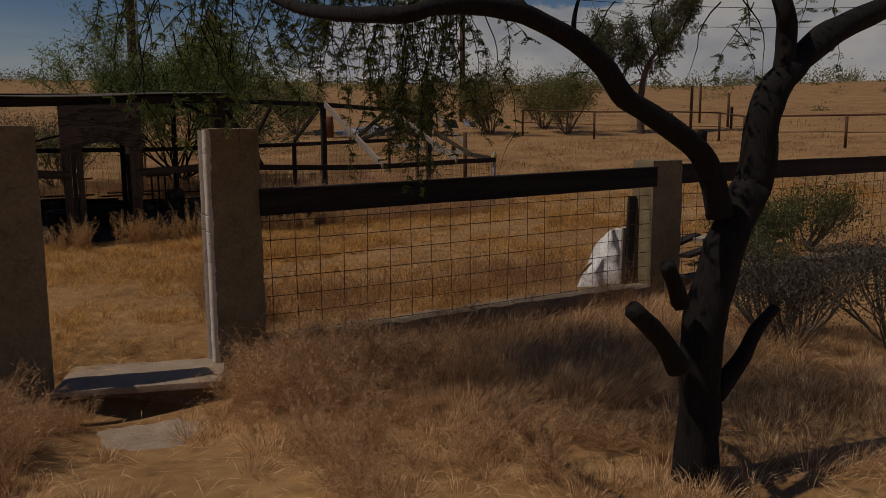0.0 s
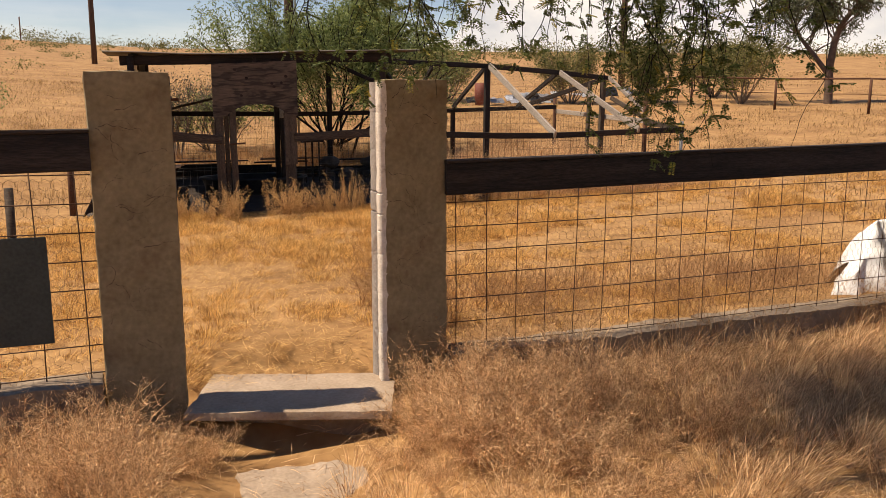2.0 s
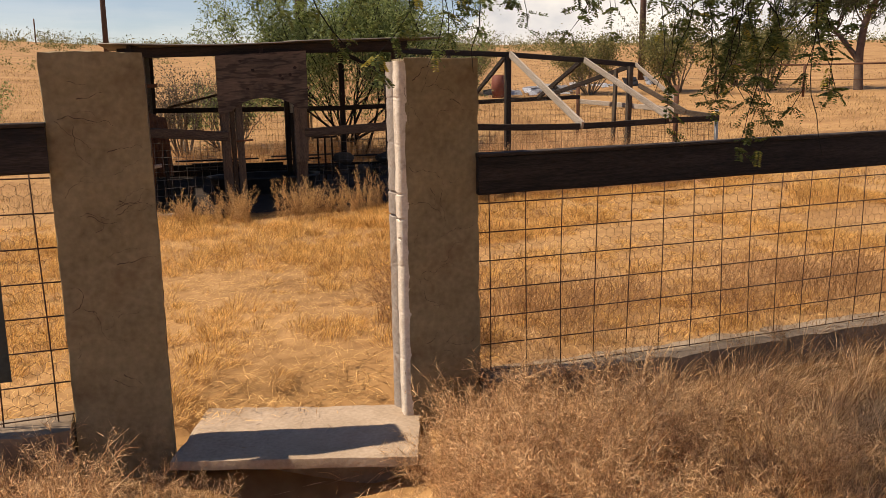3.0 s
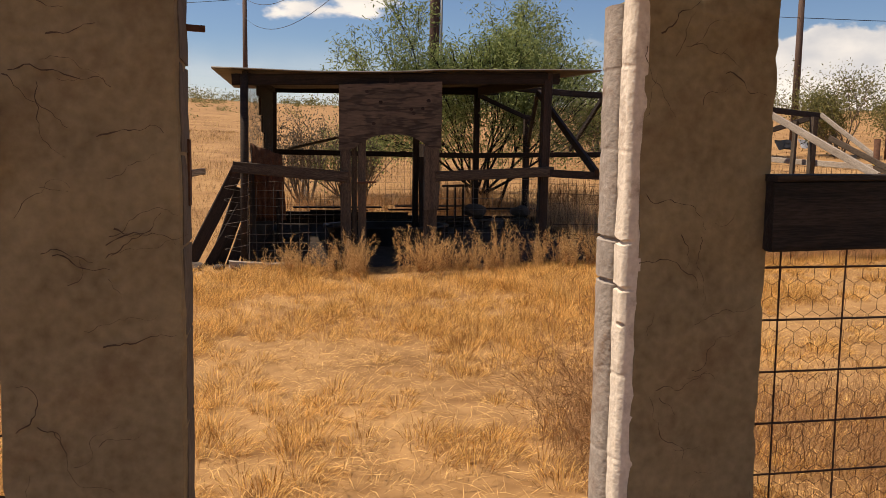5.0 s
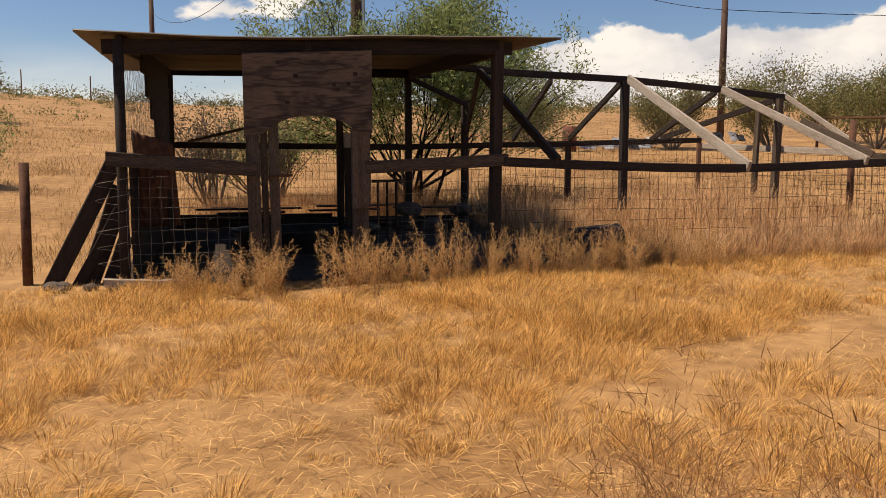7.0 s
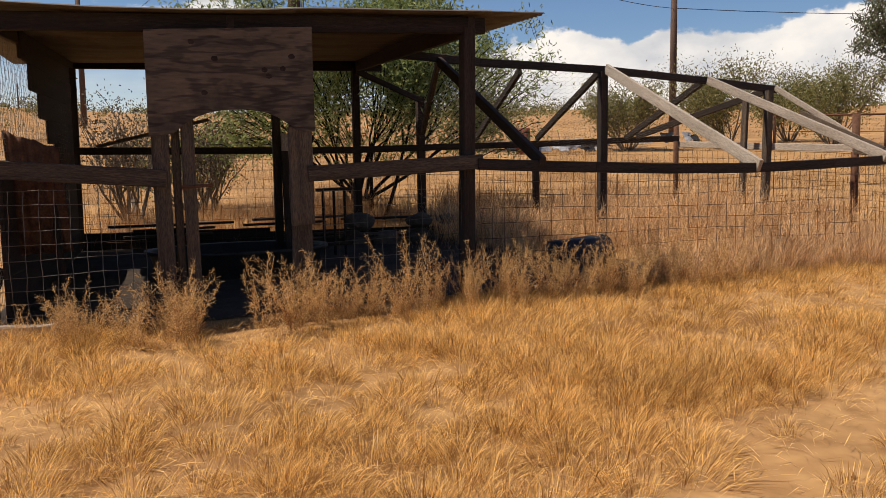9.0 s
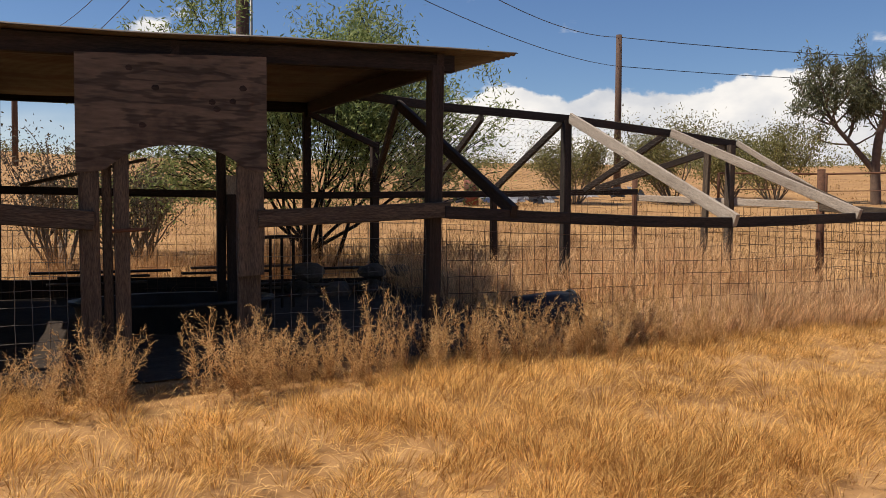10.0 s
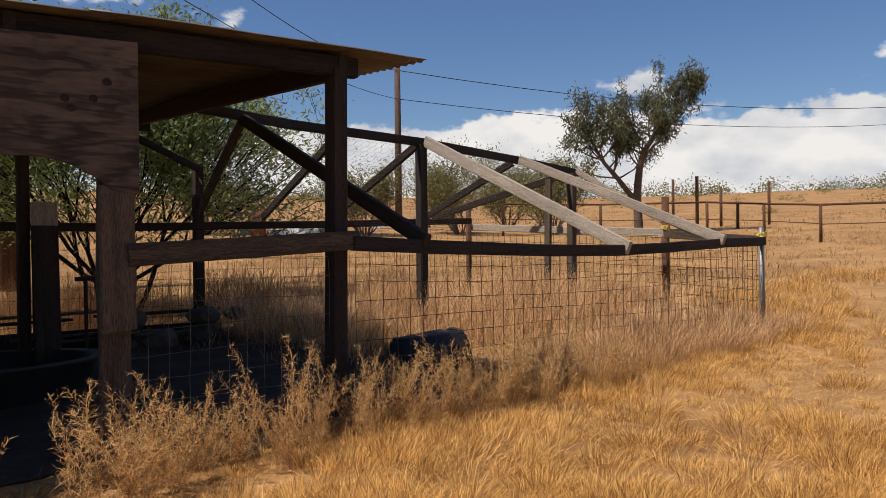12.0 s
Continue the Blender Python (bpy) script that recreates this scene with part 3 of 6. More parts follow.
def gate_steps():
    t = thing("concrete_step", (1.13, 5.1, -0.1), "worn concrete doorstep slab between two gate pillars", "step")
    # a thin slab laid askew to the fence over a set-back footing
    pivot = Vector((0.62, 5.035, 0))
    turn = Matrix.Translation(pivot) @ Matrix.Rotation(radians(-20), 4, "Z") @ Matrix.Translation(-pivot)
    # footing recessed and given the darker curb concrete to deepen the riser's shade
    for name, x0, x1, y0, y1, z0, z1 in (("tread", 0.60, 1.70, 5.035, 5.66, 0.035, 0.080), ("footing", 0.66, 1.66, 5.19, 5.60, -0.20, 0.032)):
        ob = stucco_block(name, x0, x1, y0, y1, z0, z1, CONCRETE if name == "tread" else CURB, t, step=0.05, rough=0.005)
        ob.location = turn @ (ob.location + base_of(t)) - base_of(t)
        ob.rotation_euler.z = radians(-20)
    s = thing("path_slab", (0.95, 4.2, -0.1), "cracked grey concrete path slab in dry weeds", "slab")
    stucco_block("slab", 0.76, 1.46, 4.0, 4.62, -0.20, -0.105, CONCRETE, s, step=0.04, rough=0.028, round_r=0.03)


gate_steps()


def curb(x0, x1, z, label):
    t = thing("curb_wall", ((x0 + x1) / 2, 5.15, -0.1), label, "low wall", kind="structure")
    x = x0
    i = 0
    while x < x1 - 0.05:
        e = min(x1, x + 1.9)
        stucco_block("block", x + 0.004, e - 0.004, 5.06, 5.29, -0.1, z + 0.012 * math.sin(i * 2.1), CURB, t, step=0.06, rough=0.014)
        x = e
        i += 1


curb(2.135, 6.225, 0.215, "low rough concrete curb wall under a wire fence")
curb(6.67, 11.5, 0.24, "low rough concrete curb wall under a wire fence")
curb(-5.0, 0.23, 0.29, "low rough concrete curb wall under a wire fence")


def cattle_panel(x0, x1, y, z0, z1, x_first, label):
    t = thing("wire_panel", ((x0 + x1) / 2, y, z0), label, "wire fence", "welded wire panels of the fence")
    rng = np.random.RandomState(4)
    k = 0
    x = x_first
    while x < x1:
        if x > x0:
            pts = [Vector((x + 0.006 * math.sin(z * 3 + k), y + 0.008 * math.sin(z * 2.2 + k * 0.7), z)) for z in np.linspace(z0, z1, 6)]
            tube("upright_wire", pts, 0.0032, WIRE, t, sides=4)
        x += 0.2045
        k += 1
    z = z0 + 0.02
    while z < z1:
        pts = [Vector((xx, y - 0.006 + 0.01 * math.sin(xx * 1.3 + z * 5), z + 0.012 * math.sin(xx * 1.1 + z * 2))) for xx in np.linspace(x0, x1, 14)]
        tube("cross_wire", pts, 0.0032, WIRE, t, sides=4)
        z += 0.147
    # fine hexagonal netting behind
    seg = []
    a = 0.03
    hx, hz = a * math.sqrt(3), a * 1.5
    nx, nz = int((x1 - x0) / hx), int((z1 - z0 - 0.05) / hz)
    for j in range(nz):
        for i in range(nx):
            cx, cz = x0 + (i + 0.5 * (j % 2)) * hx, z0 + 0.03 + j * hz
            yy = y + 0.02 + 0.008 * math.sin(cx * 3 + cz * 4)
            b = (cx, yy, cz)
            seg.append((b, (cx + hx / 2, yy, cz + a / 2)))
            seg.append((b, (cx - hx / 2, yy, cz + a / 2)))
            seg.append((b, (cx, yy, cz - a)))
    v, f = wires(seg, 0.0008)
    tagged(arrays("netting", v, f, WIRE, t, "fine rusty hexagonal netting"), kind="stuff")
    return t


cattle_panel(2.13, 6.23, 5.17, 0.22, 1.22, 2.20, "rusty welded cattle panel with fine netting behind it")
cattle_panel(6.66, 11.0, 5.17, 0.22, 1.24, 6.73, "rusty welded cattle panel with fine netting behind it")
cattle_panel(-4.0, 0.24, 5.17, 0.28, 1.40, -3.72, "rusty welded cattle panel with fine netting behind it")


def fence_rail(p, q, label):
    t = thing("fence_rail", ((p[0] + q[0]) / 2, p[1], p[2] - 0.1), label, "fence rail", "rails of the front fence")
    beam("rail_board", p, q, 0.045, 0.185, WOOD_DARK, t, cuts=12, wear=0.006, bevel=0.007)
    beam("cap_strip", (p[0], p[1] + 0.01, p[2] + 0.100), (q[0], q[1] + 0.01, q[2] + 0.100), 0.085, 0.018, WOOD_DARK, t, cuts=12, wear=0.005, bevel=0.004)
    return t


fence_rail((2.11, 5.11, 1.255), (6.24, 5.11, 1.312), "dark weathered timber fence rail with a thin cap")
fence_rail((6.65, 5.16, 1.325), (11.0, 5.16, 1.34), "dark weathered timber fence rail with a thin cap")
fence_rail((-4.2, 5.11, 1.42), (0.245, 5.11, 1.45), "dark weathered timber fence rail with a thin cap")

# ---- shed ----
shed = thing("shed", (2.2, 14.2, 0.0), "open ramshackle shed of dark weathered timber under a tin roof", "shed")
FY, BY = 12.14, 16.45
tube("front_post", [(0.51, FY, 0.0), (0.52, FY, 1.2), (0.53, FY, 2.27)], [0.046, 0.045, 0.044], WOOD_POST, shed, "round dark corner post", sides=10, rough=0.08)
beam("corner_post", (3.88, FY + 0.05, 0.0), (3.915, FY + 0.05, 2.32), 0.10, 0.105, WOOD_POST, shed)
beam("back_post", (0.81, BY, 0.0), (0.83, BY, 2.45), 0.09, 0.09, WOOD_POST, shed)
beam("back_post", (4.15, BY, 0.0), (4.15, BY, 2.53), 0.09, 0.09, WOOD_POST, shed)
beam("middle_post", (2.83, 14.75, 0.0), (2.83, 14.75, 2.45), 0.08, 0.08, WOOD_POST, shed)
beam("front_plate", (0.40, FY + 0.04, 2.218), (4.05, FY + 0.04, 2.345), 0.06, 0.12, WOOD_POST, shed)
beam("back_plate", (0.60, BY, 2.49), (4.50, BY, 2.56), 0.06, 0.12, WOOD_POST, shed)
beam("rafter", (0.53, FY, 2.245), (0.83, BY, 2.50), 0.05, 0.12, WOOD_POST, shed)
beam("rafter", (2.1, FY, 2.275), (2.3, BY, 2.52), 0.05, 0.10, WOOD_POST, shed)
beam("rafter", (3.93, FY, 2.335), (4.18, BY, 2.56), 0.055, 0.14, WOOD_POST, shed)
beam("front_board", (0.40, FY - 0.07, 1.295), (1.62, FY - 0.07, 1.20), 0.04, 0.12, WOOD_BROWN, shed)
beam("front_board", (2.60, FY - 0.05, 1.215), (3.99, FY - 0.05, 1.285), 0.04, 0.115, WOOD_BROWN, shed)
for i, (x0, x1, yy, zt) in enumerate(((1.548, 1.662, -0.03, 1.60), (1.678, 1.735, 0.03, 1.62), (1.742, 1.83, -0.02, 1.68))):
    beam("jamb_board", ((x0 + x1) / 2, FY + yy, 0.0), ((x0 + x1) / 2 - 0.01, FY + yy, zt), x1 - x0, 0.04, WOOD_BROWN, shed)
beam("jamb_board", (2.558, FY - 0.03, 0.85), (2.558, FY - 0.03, 1.55), 0.17, 0.045, WOOD_BROWN, shed, wear=0.008)
beam("jamb_board", (2.55, FY + 0.02, 0.0), (2.558, FY + 0.02, 1.6), 0.15, 0.05, WOOD_BROWN, shed, wear=0.01)
tube("door_bolt", [(1.72, FY - 0.08, 1.14), (1.93, FY - 0.09, 1.15)], 0.012, RUST, shed, "rusty iron door bolt")
beam("back_rail", (0.80, BY - 0.05, 1.50), (4.2, BY - 0.05, 1.485), 0.04, 0.085, WOOD_POST, shed, cuts=8)
beam("brace", (4.15, BY - 0.1, 2.48), (5.02, BY - 0.1, 2.12), 0.05, 0.07, WOOD_POST, shed)


def arch_panel():
    """Plywood sheet with a shallow arch cut out of its lower edge."""
    x0, x1, z0, z1, y0, y1 = 1.525, 2.66, 1.520, 2.262, FY - 0.06, FY - 0.042
    a0, a1, top = 1.69, 2.52, 1.688
    n = 22
    bm = bmesh.new()
    xs = [x0, (x0 + a0) / 2] + [a0 + (a1 - a0) * i / n for i in range(n + 1)] + [(a1 + x1) / 2, x1]
    low = []
    for x in xs:
        if a0 <= x <= a1:
            u = (x - (a0 + a1) / 2) / ((a1 - a0) / 2)
            z = z0 + 0.02 + (top - z0 - 0.02) * (1 - abs(u) ** 2.6)
        else:
            z = z0 + 0.012 * noise.noise(Vector((x * 9, 1, 0)))
        z += 0.030 * (x - x1)
        low.append(z)
    rings = []
    for x, z in zip(xs, low):
        zt = z1 + 0.058 * (x - x1) + 0.006 * noise.noise(Vector((x * 5, 4, 0)))
        rings.append([bm.verts.new((x, y, zz)) for y, zz in ((y0, z), (y0, zt), (y1, zt), (y1, z))])
    for a, b in zip(rings, rings[1:]):
        for k in range(4):
            bm.faces.new((a[k], b[k], b[(k + 1) % 4], a[(k + 1) % 4]))
    bm.faces.new(rings[0])
    bm.faces.new(rings[-1][::-1])
    part("arch_panel", bm, PLY, shed, "weathered plywood panel with an arched cut-out")
    rng = random.Random(8)
    for i in range(7):
        x, z = rng.uniform(1.6, 2.6), rng.uniform(1.78, 2.14)
        bm = bmesh.new()
        ring = []
        for k in range(12):
            a = k * math.pi / 6
            ring.append(bm.verts.new((x + math.cos(a) * 0.020 * (1 + 0.3 * rng.random()), y0 - 0.002, z + math.sin(a) * 0.016 * (1 + 0.3 * rng.random()))))
        bm.faces.new(ring)
        part("knot", bm, WOOD_POST, shed)


arch_panel()


# the front edge of the roof sags between its posts
ROOF_X, ROOF_Z = (0.2, 1.1, 2.05, 3.1, 4.5), (2.308, 2.300, 2.328, 2.372, 2.430)


def tin_roof():
    """Corrugated sheets lying lengthwise, in overlapping strips, sagging a little."""
    t = thing("tin_roof", (2.4, 14.2, 2.4), "rust-stained corrugated iron roof sheets, slightly sagging", "roof")
    strips = ((12.04, 13.20), (13.08, 14.40), (14.28, 15.60), (15.48, 16.85))
    for s, (ya, yb) in enumerate(strips):
        for part_x, (xa, xb) in enumerate(((0.20, 2.55), (2.42, 4.52))):
            nx, ny = 12, int((yb - ya) / 0.019)
            bm = bmesh.new()
            grid = []
            for j in range(ny + 1):
                y = ya + (yb - ya) * j / ny
                row = []
                for i in range(nx + 1):
                    x = xa + (xb - xa) * i / nx
                    if s == 0 and j == 0:
                        yy = y + 0.012 * noise.noise(Vector((x * 3, 0, 0)))
                    else:
                        yy = y
                    z = float(np.interp(x, ROOF_X, ROOF_Z)) + 0.040 * (y - 12.0) + 0.010 * math.sin(2 * math.pi * (y - ya) / 0.076) + 0.006 * s + 0.008 * part_x
                    z += 0.008 * noise.noise(Vector((x * 0.9, y * 0.5, 2.0))) - 0.01 * sstep(3.7, 4.5, x) * math.sin((x - 3.7) * 2)
                    row.append(bm.verts.new((x, yy, z + 0.012)))
                grid.append(row)
            for j in range(ny):
                for i in range(nx):
                    bm.faces.new((grid[j][i], grid[j][i + 1], grid[j + 1][i + 1], grid[j + 1][i]))
            ext = bmesh.ops.extrude_face_region(bm, geom=bm.faces[:])
            bmesh.ops.translate(bm, verts=[g for g in ext["geom"] if isinstance(g, bmesh.types.BMVert)], vec=(0, 0, 0.003))
            part("roof_sheet", bm, TIN, t, smooth=True)


tin_roof()


def low_back_wall():
    t = thing("low_wall", (3.0, BY, 0.0), "low dark board wall along the back of the shed", "low wall")
    for i, (x0, x1, z, h) in enumerate(((0.8, 2.9, 0.16, 0.30), (0.8, 3.0, 0.42, 0.22), (2.9, 5.4, 0.15, 0.30), (2.95, 5.3, 0.38, 0.16))):
        beam("board", (x0, BY + 0.06 - 0.03 * (i % 2), z + 0.02), (x1, BY + 0.06 - 0.03 * (i % 2), z), 0.04, h, WOOD_DARK, t)


low_back_wall()


# ---- pen ----
pen = thing("pen", (6.6, 14.2, 0.0), "collapsing timber frame pen fenced with rusty wire mesh", "pen")
RY = 14.64
rail_pts = [(3.94, 12.08, 1.265), (5.0, 12.07, 1.225), (5.95, 12.07, 1.20), (6.7, 12.07, 1.195), (7.6, 12.07, 1.22), (8.3, 12.075, 1.245), (9.17, 12.08, 1.26)]
for a, b in ((0, 2), (2, 4), (4, 6)):
    mid = rail_pts[a + 1]
    beam("front_rail", rail_pts[a], mid, 0.05, 0.09, WOOD_DARK, pen, cuts=4, wear=0.004)
    beam("front_rail", mid, rail_pts[b], 0.05, 0.09, WOOD_DARK, pen, cuts=4, wear=0.004)
ridge_pts = [(4.1, RY, 2.47), (5.1, RY, 2.405), (6.72, RY, 2.365), (8.22, RY, 2.27), (9.36, RY, 2.18)]
for a, b in zip(ridge_pts, ridge_pts[1:]):
    beam("ridge_beam", a, b, 0.045, 0.09, WOOD_DARK, pen, cuts=5)
beam("ridge_post", (6.69, RY, 0.15), (6.70, RY, 2.34), 0.10, 0.09, WOOD_DARK, pen)
beam("ridge_post", (9.12, RY - 0.06, 0.15), (9.16, RY - 0.06, 2.16), 0.09, 0.09, WOOD_BROWN, pen)
beam("ridge_post", (9.0, RY + 0.25, 0.2), (9.02, RY + 0.2, 2.1), 0.05, 0.09, WOOD_BROWN, pen)
beam("rafter", (6.72, RY - 0.05, 2.37), (6.69, 12.02, 1.21), 0.04, 0.115, WOOD_GREY, pen, "bleached grey rafter board")
beam("rafter", (8.20, RY - 0.05, 2.27), (8.24, 12.02, 1.27), 0.04, 0.10, WOOD_GREY, pen, "bleached grey rafter board")
beam("rafter", (4.62, RY, 2.40), (4.49, 12.03, 1.27), 0.05, 0.10, WOOD_POST, pen)
beam("rafter", (9.3, RY - 0.02, 2.2), (9.35, 13.4, 1.52), 0.035, 0.07, WOOD_GREY, pen, "bleached grey rafter board")
beam("rafter", (8.7, 13.6, 1.80), (9.05, 12.75, 1.35), 0.035, 0.08, WOOD_BROWN, pen)
for x, xe in ((5.62, 5.80), (6.66, 6.74), (8.15, 8.2)):
    beam("rafter", (x, RY + 0.03, 2.33 if x < 8 else 2.24), (xe, BY - 0.05, 1.62), 0.045, 0.085, WOOD_POST, pen)
beam("rafter", (9.15, RY + 0.03, 2.15), (8.4, BY - 0.05, 1.65), 0.045, 0.085, WOOD_POST, pen)
beam("back_post", (5.03, BY, 0.0), (5.03, BY, 2.18), 0.10, 0.09, WOOD_POST, pen)
beam("rafter", (4.62, RY + 0.04, 2.40), (5.03, BY - 0.1, 1.72), 0.05, 0.11, WOOD_BROWN, pen)
beam("back_post", (6.75, BY, 0.0), (6.75, BY, 1.55), 0.08, 0.08, WOOD_POST, pen)
tube("back_post", [(9.14, BY, 0.0), (9.14, BY, 1.90)], 0.04, RUST, pen, "rusty pipe post")
beam("back_rail", (4.15, BY - 0.05, 1.49), (6.6, BY - 0.05, 1.545), 0.04, 0.085, WOOD_POST, pen, cuts=6)
beam("back_rail", (6.6, BY - 0.05, 1.545), (9.14, BY - 0.05, 1.62), 0.04, 0.085, WOOD_POST, pen, cuts=6)
tube("side_post", [(9.26, 13.3, 0.0), (9.26, 13.3, 1.79)], 0.043, RUST, pen, "rusty pipe post")
tube("end_post", [(9.15, 12.10, 0.0), (9.15, 12.10, 1.40)], 0.03, GALV, pen, "grey pipe corner post")
beam("side_rail", (9.16, 12.10, 1.27), (9.24, 13.3, 1.36), 0.04, 0.09, WOOD_BROWN, pen)
beam("side_rail", (9.24, 13.3, 1.38), (9.16, BY, 1.53), 0.04, 0.09, WOOD_GREY, pen)
for p in ((9.15, 12.10, 1.31), (9.26, 13.3, 1.42), (9.14, BY, 1.62)):
    bm = bmesh.new()
    for k in range(4):
        add_tube(bm, [(p[0] + math.cos(a) * 0.05, p[1] + math.sin(a) * 0.05, p[2] + 0.013 * k + 0.006 * math.sin(3 * a)) for a in np.linspace(0, 6.6, 14)], 0.006, 5)
    part("rope_lashing", bm, ROPE, pen, "frayed yellow rope lashing")


def field_wire(parent, path, z0, z1f, dx, dz, r, mat, sag=0.02, seed=1, name="wire_mesh"):
    """Woven wire between points of a plan path, its top following z1f(s)."""
    rng = np.random.RandomState(seed)
    P = np.array(path, float)
    L = np.r_[0, np.cumsum(np.linalg.norm(np.diff(P, axis=0), axis=1))]

    def at(s):
        return np.array([np.interp(s, L, P[:, 0]), np.interp(s, L, P[:, 1])])
    seg = []
    n = int(L[-1] / dx)
    m = int((max(z1f(s) for s in np.linspace(0, L[-1], 9)) - z0) / dz)
    pt = {}
    for i in range(n + 1):
        s = min(L[-1], i * dx)
        a = at(s)
        top = z1f(s)
        for j in range(m + 1):
            f = j / m
            bulge = sag * math.sin(s * 2.3 + seed) * math.sin(f * 3.14)
            pt[i, j] = (a[0] + rng.uniform(-1, 1) * 0.005 + 0.5 * bulge, a[1] + bulge + rng.uniform(-1, 1) * 0.005, z0 + (top - z0) * f + 0.012 * math.sin(s * 1.7 + j) + rng.uniform(-1, 1) * 0.004)
    for i in range(n + 1):
        for j in range(m + 1):
            if i < n:
                seg.append((pt[i, j], pt[i + 1, j]))
            if j < m:
                seg.append((pt[i, j], pt[i, j + 1]))
    v, f = wires(seg, r)
    return tagged(arrays(name, v, f, mat, parent, "rusty woven wire mesh"), kind="stuff")


field_wire(pen, [(3.95, 12.06), (9.15, 12.06)], 0.12, lambda s: 1.21 + 0.04 * ((s - 2.7) / 2.7) ** 2, 0.105, 0.11, 0.0025, WIRE, 0.03, 2)
field_wire(pen, [(9.15, 12.10), (9.26, 13.3), (9.14, BY)], 0.15, lambda s: 1.25 + s * 0.05, 0.105, 0.11, 0.0028, WIRE, 0.03, 3)
field_wire(pen, [(0.83, BY - 0.02), (9.14, BY - 0.02)], 0.3, lambda s: 1.50, 0.105, 0.11, 0.0022, WIRE, 0.02, 4)
field_wire(shed, [(0.56, FY - 0.02), (1.53, FY - 0.02)], 0.12, lambda s: 1.15, 0.09, 0.09, 0.0022, WIRE_GREY, 0.03, 5)
field_wire(shed, [(2.62, FY + 0.03), (3.88, FY + 0.03)], 0.1, lambda s: 1.2, 0.11, 0.11, 0.0018, WIRE_GREY, 0.03, 6)
for i in range(5):
    beam("side_board", (0.57, FY + 0.25, 0.17 + 0.245 * i), (0.80, BY - 0.1, 0.20 + 0.245 * i), 0.03, 0.255, WOOD_POST, shed, cuts=6, wear=0.003)
for i in range(5):
    beam("upper_side_board", (0.72 - 0.02 * i, FY + 2.9 - 0.42 * i, 1.44 + 0.205 * i), (0.80, BY - 0.1, 1.47 + 0.215 * i), 0.025, 0.235, WOOD_POST, shed, cuts=4, wear=0.003)
field_wire(shed, [(0.53, FY), (0.82, BY)], 0.15, lambda s: 2.25, 0.05, 0.05, 0.0014, WIRE_GREY, 0.03, 7)

# ---- trees ----
def grow(rng, p, d, length, r, depth, segs, tips, spread=0.7, up=0.15, ratio=0.72, kids=(2, 3), leafy=1):
    """Branches out of p: tapered segments into segs, ends into tips."""
    pts = [p]
    steps = 4
    for i in range(steps):
        d = (d + Vector((rng.uniform(-1, 1), rng.uniform(-1, 1), rng.uniform(-0.6, 1) * 0.8)) * 0.22 + Vector((0, 0, up * 0.3))).normalized()
        p = p + d * (length / steps)
        pts.append(p)
    end = r * 0.62
    segs.append((pts, [r + (end - r) * i / steps for i in range(steps + 1)]))
    if depth <= leafy:
        tips.append((pts[2], d))
        tips.append((pts[3], d))
    if depth == 0:
        tips.append((p, d))
        return
    for k in range(rng.randint(*kids)):
        side = Vector((rng.uniform(-1, 1), rng.uniform(-1, 1), rng.uniform(-0.35, 0.8)))
        nd = (d + side * spread + Vector((0, 0, up))).normalized()
        at = pts[-1] if k == 0 else pts[rng.randint(2, 4)]
        grow(rng, at, nd, length * ratio * rng.uniform(0.8, 1.15), end * 0.85, depth - 1, segs, tips, spread, up, ratio, kids, leafy)


def branch_mesh(name, segs, mat, parent, sides=6, smallest=0.0):
    bm = bmesh.new()
    for pts, rad in segs:
        add_tube(bm, pts, [max(x, 0.004) for x in rad], sides if rad[0] > 0.03 else 4, cap=False, rough=0.15)
    return part(name, bm, mat, parent, smooth=True)


def leaf_cloud(rng, tips, per_tip, spread, size, droop, slim):
    """Arrays of leaves strewn round the twig ends."""
    n = len(tips) * per_tip
    c = np.repeat(np.array([t[0] for t in tips]), per_tip, axis=0) + rng.normal(size=(n, 3)) * spread
    a = np.repeat(np.array([t[1] for t in tips]), per_tip, axis=0) * 0.5 + rng.normal(size=(n, 3)) * 0.6
    a[:, 2] -= droop
    c[:, 2] -= np.abs(rng.normal(size=n)) * droop * spread
    return leaflets(c, a, rng.uniform(0.6, 1.3, n) * size, rng, slim)


